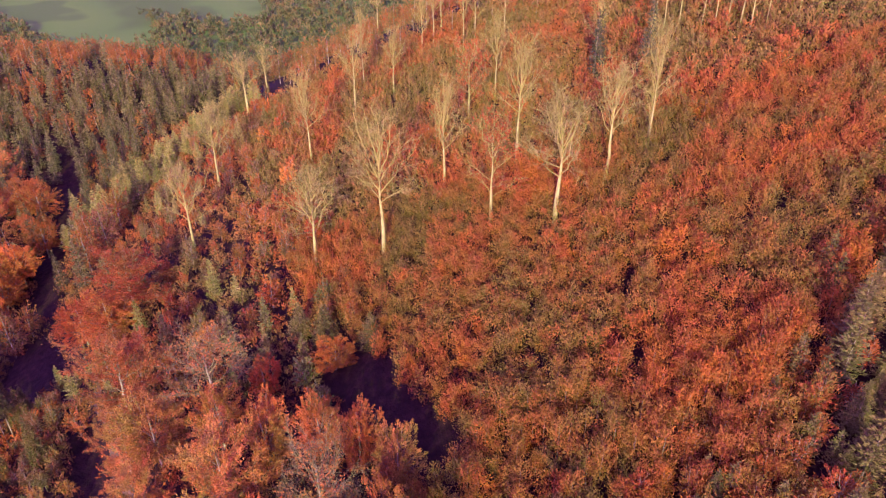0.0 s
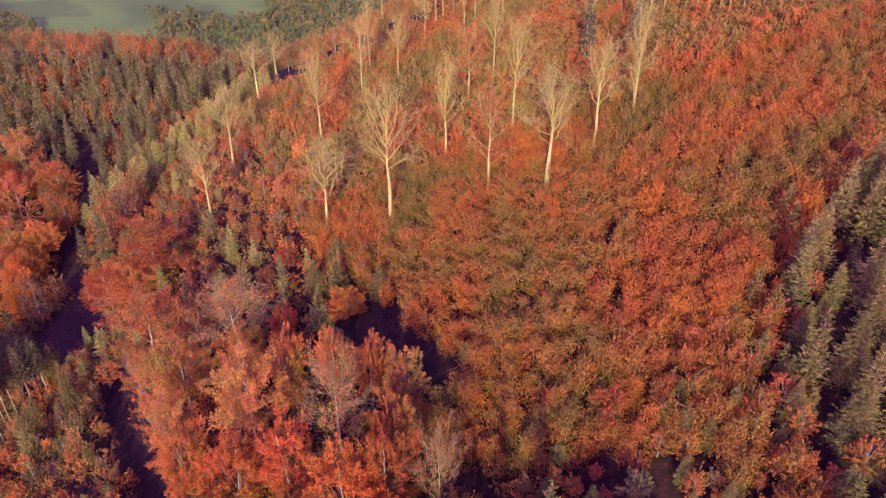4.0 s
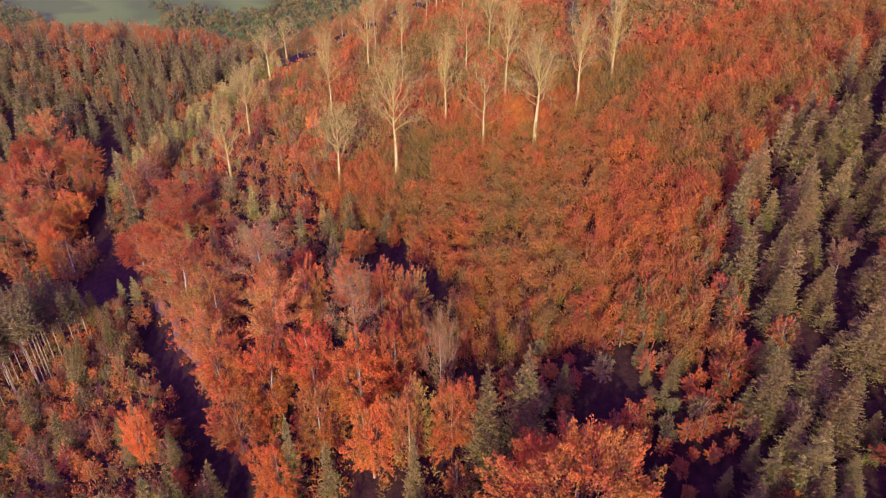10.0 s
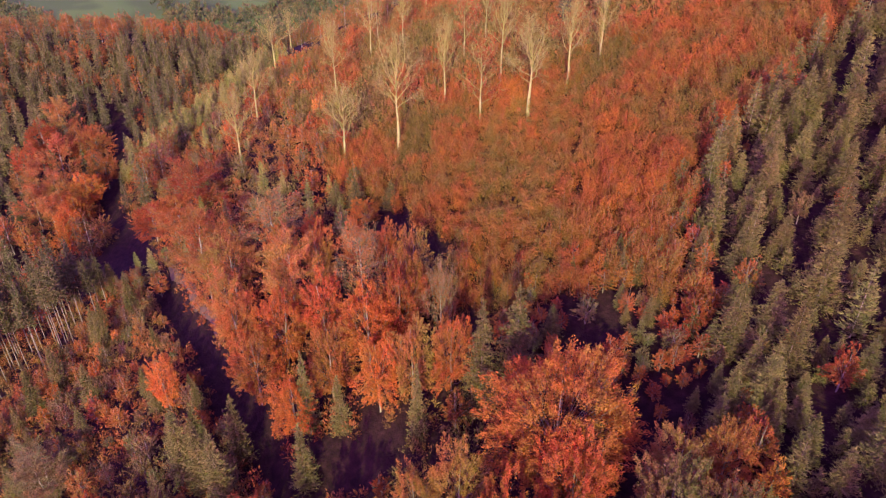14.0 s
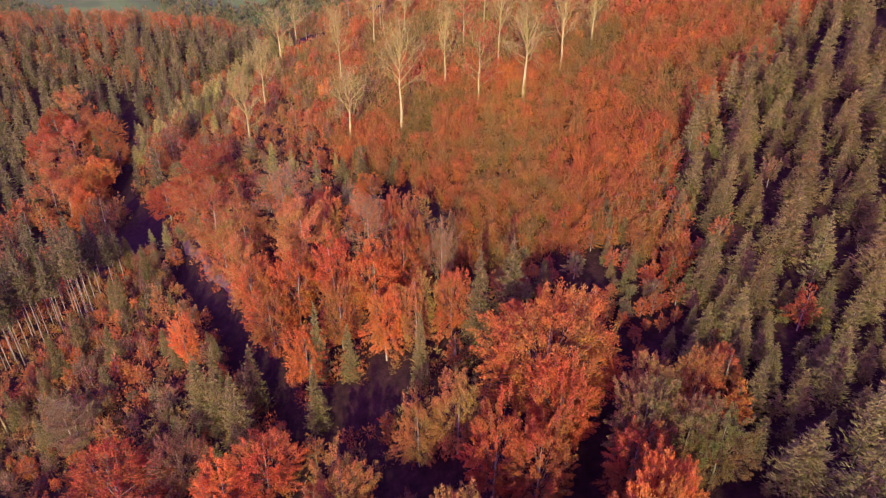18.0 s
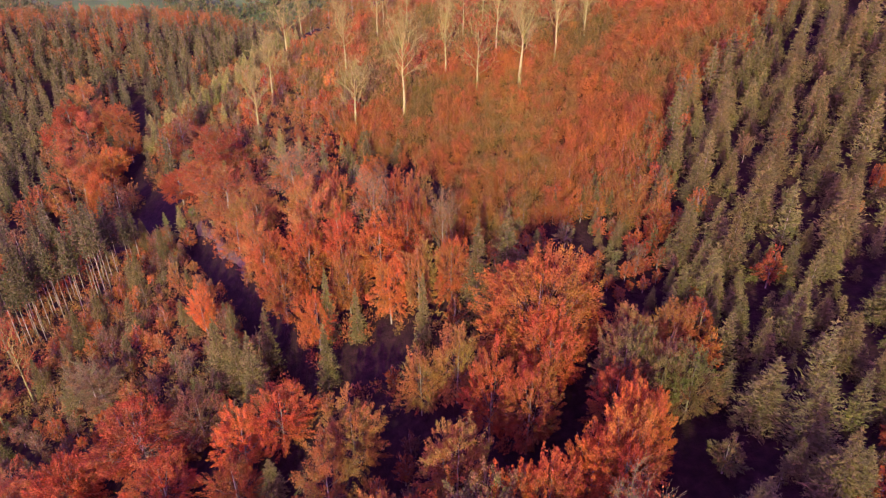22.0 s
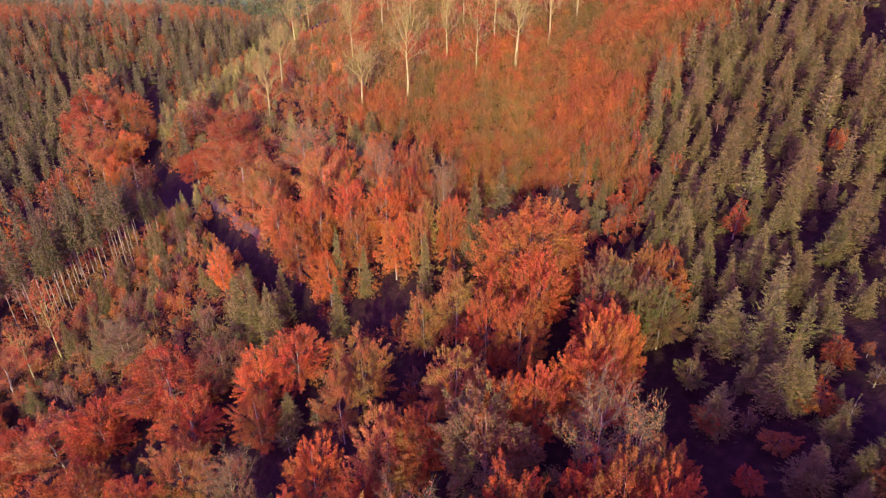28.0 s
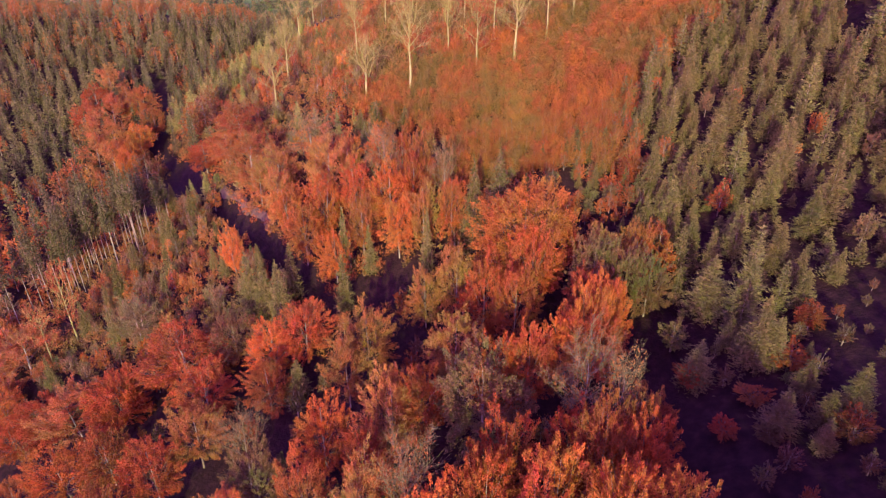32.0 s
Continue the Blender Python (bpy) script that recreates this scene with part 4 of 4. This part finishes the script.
# wood on the near crest behind the seed trees
for x, y in scatter(-60, 130, 178, 300, 7.5, lambda x, y: (y > 196 - 0.35 * x) & (x > -118 + (y - 190) * 0.6)):
    h = rng.uniform(7, 13)
    BRUSH_REST.append((x, y, h, h * 0.75))
# valley wood beyond the clearing
for x, y in scatter(-260, -92, 20, 205, 7.6, lambda x, y: ((x < -118) | (y > 105)) & ~shaded_glade(x, y) & ~ride(x, y) & ~larch_stand(x, y)):
    h = rng.uniform(12, 18)
    if x < -118 + (y - 190) * 0.34 and y > 150:
        continue
    c = (RED, RUST, PINK, ORANGE, BROWN)[rng.integers(5)]
    if rng.random() < 0.4:
        if x > -150:
            plant("spruce_tree", pick(FAR_SPRUCES), x, y, h * 1.1, h * 0.35, DUSK, "dark green spruce in the valley wood", "tree", "valley spruces")
        else:
            SPRUCE_REST.append((x, y, h * 1.1, h * 0.35))
    elif x > -190:
        plant("far_beech_tree", pick(FAR_BEECH), x, y, h, h * 0.65, c, f"{WORDS[c]} beech in the valley wood", "tree", "far beeches")
    else:
        BEECH_REST.append((x, y, h, h * 0.65))
# beeches that close the wood below the flight
for x, y in scatter(-120, 22, -96, 24, 9.0, lambda x, y: (y < 0) & ~((x > -62) & (y > -46)), clear=1.0):
    h = rng.uniform(10, 15)
    c = (RED, RUST, ORANGE, GOLD, PINK)[rng.integers(5)]
    beech(x, y, h, h * rng.uniform(0.5, 0.65), c)
# low growth under the broad beeches, leaf colours dimmed to stand for the crowns' shade
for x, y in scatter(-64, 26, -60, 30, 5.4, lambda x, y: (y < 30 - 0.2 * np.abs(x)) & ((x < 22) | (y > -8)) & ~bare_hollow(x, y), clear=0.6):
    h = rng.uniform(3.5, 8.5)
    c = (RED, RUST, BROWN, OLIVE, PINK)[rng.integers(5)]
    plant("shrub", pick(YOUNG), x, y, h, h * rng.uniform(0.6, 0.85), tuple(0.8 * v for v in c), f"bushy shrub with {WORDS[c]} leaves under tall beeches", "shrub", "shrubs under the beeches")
# shrubs in the shaded gap beside the spruces, part of the shade put into their colour
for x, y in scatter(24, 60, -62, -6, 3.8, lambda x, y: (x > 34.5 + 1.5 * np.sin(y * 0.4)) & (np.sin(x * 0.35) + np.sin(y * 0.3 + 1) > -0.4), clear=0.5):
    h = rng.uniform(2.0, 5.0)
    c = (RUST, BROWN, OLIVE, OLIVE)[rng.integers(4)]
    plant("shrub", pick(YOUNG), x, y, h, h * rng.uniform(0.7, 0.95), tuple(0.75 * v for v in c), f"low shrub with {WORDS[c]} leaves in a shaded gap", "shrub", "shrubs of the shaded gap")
# beeches beside the foot of the clearing
for x, y, h, w, c in ((-111, 36, 14, 11, RUST), (-118, 48, 15, 12, RED), (-104, 29, 14, 10, ORANGE), (-125, 60, 14, 12, RUST), (-98, 20, 14, 10, RED)):
    beech(x, y, h, w, c)
# unseen tall beeches, added out of the camera's view to throw shade on the gap
# four more, added only to keep the sun off the bare strip
for x, y in ((18.5, -60), (22.5, -59.5), (26.5, -60.5), (31, -60)):
    beech(x, y, 23.0, 8.5, RUST)
for x, y in scatter(-8, 74, -92, -57, 7.0, lambda x, y: y < -57):
    h = rng.uniform(20, 23)
    if x > 33 and y > -72:
        continue
    beech(x, y, h, 9, (RED, RUST, ORANGE, GOLD)[rng.integers(4)])
mass("far_spruce_wood", WOOD_SPRUCES, SPRUCE_REST, FARNEEDLE, DARK_BARK, "dense grey-green spruce wood on the valley side")
mass("brush_on_the_brow", FAR_BEECH, BRUSH_REST, BROW, GREY_BARK, "olive and rust young wood on the brow")
mass("far_beech_wood", FAR_BEECH, BEECH_REST, FARLEAF, GREY_BARK, "rust and orange beech wood on the crests")


# ---- thicket of young beech ----
def thicket():
    P = scatter(-75, 96, 34, 212, 2.05, lambda x, y: (x < edge_x(y) - 0.5) & ~hollow(x, y) & (y > 44 - 0.35 * (x - 8) * (x < 8) - 0.1 * x - 6 * (x > 29)) & (x > -20 - 0.42 * (y - 90)), clear=0, wild=False)
    near = P[(P[:, 1] < 66) & (P[:, 0] > -6)]
    near = near[np.argsort(near[:, 1])]
    kinds = []
    for _ in range(5):
        v, q = sapling_cloud(5, 3.2, 900, 0.26)
        kinds.append((mesh_of("crown", v, q, THICKET), mesh_of("stem", *tube([[0, 0, -0.5], [0.05, 0, 2.0], [0, 0.08, 4.2]], [0.055, 0.04, 0.012], 5), DARK_BARK, True)))
    for x, y in near[:300]:
        crown, stem = kinds[rng.integers(5)]
        h = rng.uniform(0.65, 1.25)
        base = tagged(new("young_beech"), "young beech sapling with rusty leaves in a dense thicket", "tree", "young beeches")
        base.matrix_basis = Matrix.Translation((x, y, float(ground_z(x, y)))) @ Matrix.Rotation(rng.uniform(0, 6.28), 4, "Z") @ Matrix.Diagonal((h, h, h * rng.uniform(0.9, 1.2), 1))
        for part_name, me in (("stem", stem), ("crown", crown)):
            new(part_name, me).parent = base
    done = {tuple(p) for p in near[:300]}
    rest = np.array([p for p in P if tuple(p) not in done])
    for name, sel, n, leaf, mat in (
            ("thicket_of_young_beech", (rest[:, 1] < 120), 560, 0.29, THICKET),
            ("far_thicket_of_young_beech", (rest[:, 1] >= 120), 190, 0.46, BROW)):
        Q = rest[sel]
        clouds = [sapling_cloud(5, 3.2, n, leaf) for _ in range(12)]
        verts, pick_ = [], rng.integers(0, 12, len(Q))
        for (x, y), k in zip(Q, pick_):
            v = clouds[k][0]
            a, s = rng.uniform(0, 6.283), rng.uniform(0.62, 1.25)
            c_, s_ = math.cos(a) * s, math.sin(a) * s
            verts.append(np.stack([v[:, 0] * c_ - v[:, 1] * s_ + x, v[:, 0] * s_ + v[:, 1] * c_ + y, v[:, 2] * s + float(ground_z(x, y))], 1))
        V = np.concatenate(verts)
        tagged(new(name, mesh_of(name, V, np.arange(len(V)).reshape(-1, 3), mat)), "dense thicket of young beech in rust and orange leaf", "thicket", kind="stuff")


thicket()


def undergrowth():
    """Low brush that covers the ground between the trees."""
    P = scatter(-130, 8, 14, 250, 2.7, lambda x, y: ((x < -18 - 0.42 * (y - 92)) | (y < 46)) & (np.abs(gully(x, y)) > 2.6) & ~hollow(x, y) & ~shaded_glade(x, y) & ~ride(x, y) & ~bare_hollow(x, y) & (y > 66 - 0.42 * (x + 10) - 60), clear=0, wild=False)
    clouds = [sapling_cloud(2.6, 3.2, 120, 0.44) for _ in range(8)]
    verts = []
    for x, y in P:
        v = clouds[rng.integers(8)][0]
        a, s = rng.uniform(0, 6.283), rng.uniform(0.6, 1.3)
        c_, s_ = math.cos(a) * s, math.sin(a) * s
        verts.append(np.stack([v[:, 0] * c_ - v[:, 1] * s_ + x, v[:, 0] * s_ + v[:, 1] * c_ + y, v[:, 2] * s + float(ground_z(x, y))], 1))
    V = np.concatenate(verts)
    tagged(new("undergrowth", mesh_of("undergrowth", V, np.arange(len(V)).reshape(-1, 3), BRUSH)), "olive and brown brush between the trees", "undergrowth", kind="stuff")


undergrowth()


# ---- far woods and hedges in the valley ----
def far_woods():
    verts = []
    P = scatter(-1500, 400, 470, 1900, 15, lambda x, y: (x > -0.85 * y - 60) & (np.sin(x / 130 + 1.3) + np.sin(y / 95) + 0.5 * np.sin((x + y) / 37) > -0.1 - 0.8 * (x > -0.42 * y)) & (x < 0.2 * y), clear=0, wild=False)
    for x, y in P:
        s = rng.uniform(8, 15)
        v, _ = sapling_cloud(1.0, 1.3, 70, 0.27)
        verts.append(v * s + [x, y, float(ground_z(x, y)) + 60 * min(max((y - 1500) / 1500, 0), 2) * (0.6 + 0.4 * math.sin(x / 500))])
    V = np.concatenate(verts)
    tagged(new("far_woods", mesh_of("far_woods", V, np.arange(len(V)).reshape(-1, 3), FARWOOD)), "hazy olive woods and hedges in the far valley", "woods", kind="stuff")


FARWOOD = leafy("far_wood_leaf", base=[(0.5, (0.07, 0.085, 0.045)), (0.75, (0.11, 0.12, 0.055)), (0.95, (0.19, 0.14, 0.06))])
far_woods()


# ---- dirt track on the bank of the gully ----
def track():
    s = np.linspace(0, 1, 70)
    x, y = -80 + 32 * s, 112 - 50 * s
    n = np.array([1.56, 1.0]) / 1.853
    rows = []
    for off, lift in ((3.2, 0.05), (3.6, 0.2), (4.6, 0.25), (5.1, 0.05)):
        wob = off + 0.5 * np.sin(s * 17) + rng.uniform(-0.25, 0.25, 70)
        X, Y = x + n[0] * wob, y + n[1] * wob
        rows.append(np.stack([X, Y, ground_z(X, Y) + lift + rng.uniform(-0.08, 0.08, 70)], 1))
    V = np.stack(rows, 1).reshape(-1, 3)
    i, j = np.meshgrid(np.arange(69), np.arange(3), indexing="ij")
    q = np.stack([i * 4 + j, i * 4 + j + 1, i * 4 + j + 5, i * 4 + j + 4], -1).reshape(-1, 4)
    tagged(new("track", mesh_of("track", V, q, SOIL, True)), "bare sandy track on the bank of a gully", "track", kind="structure")


SOIL = barky("track_soil", (0.06, 0.036, 0.025), (0.15, 0.09, 0.055), 0.8)
track()
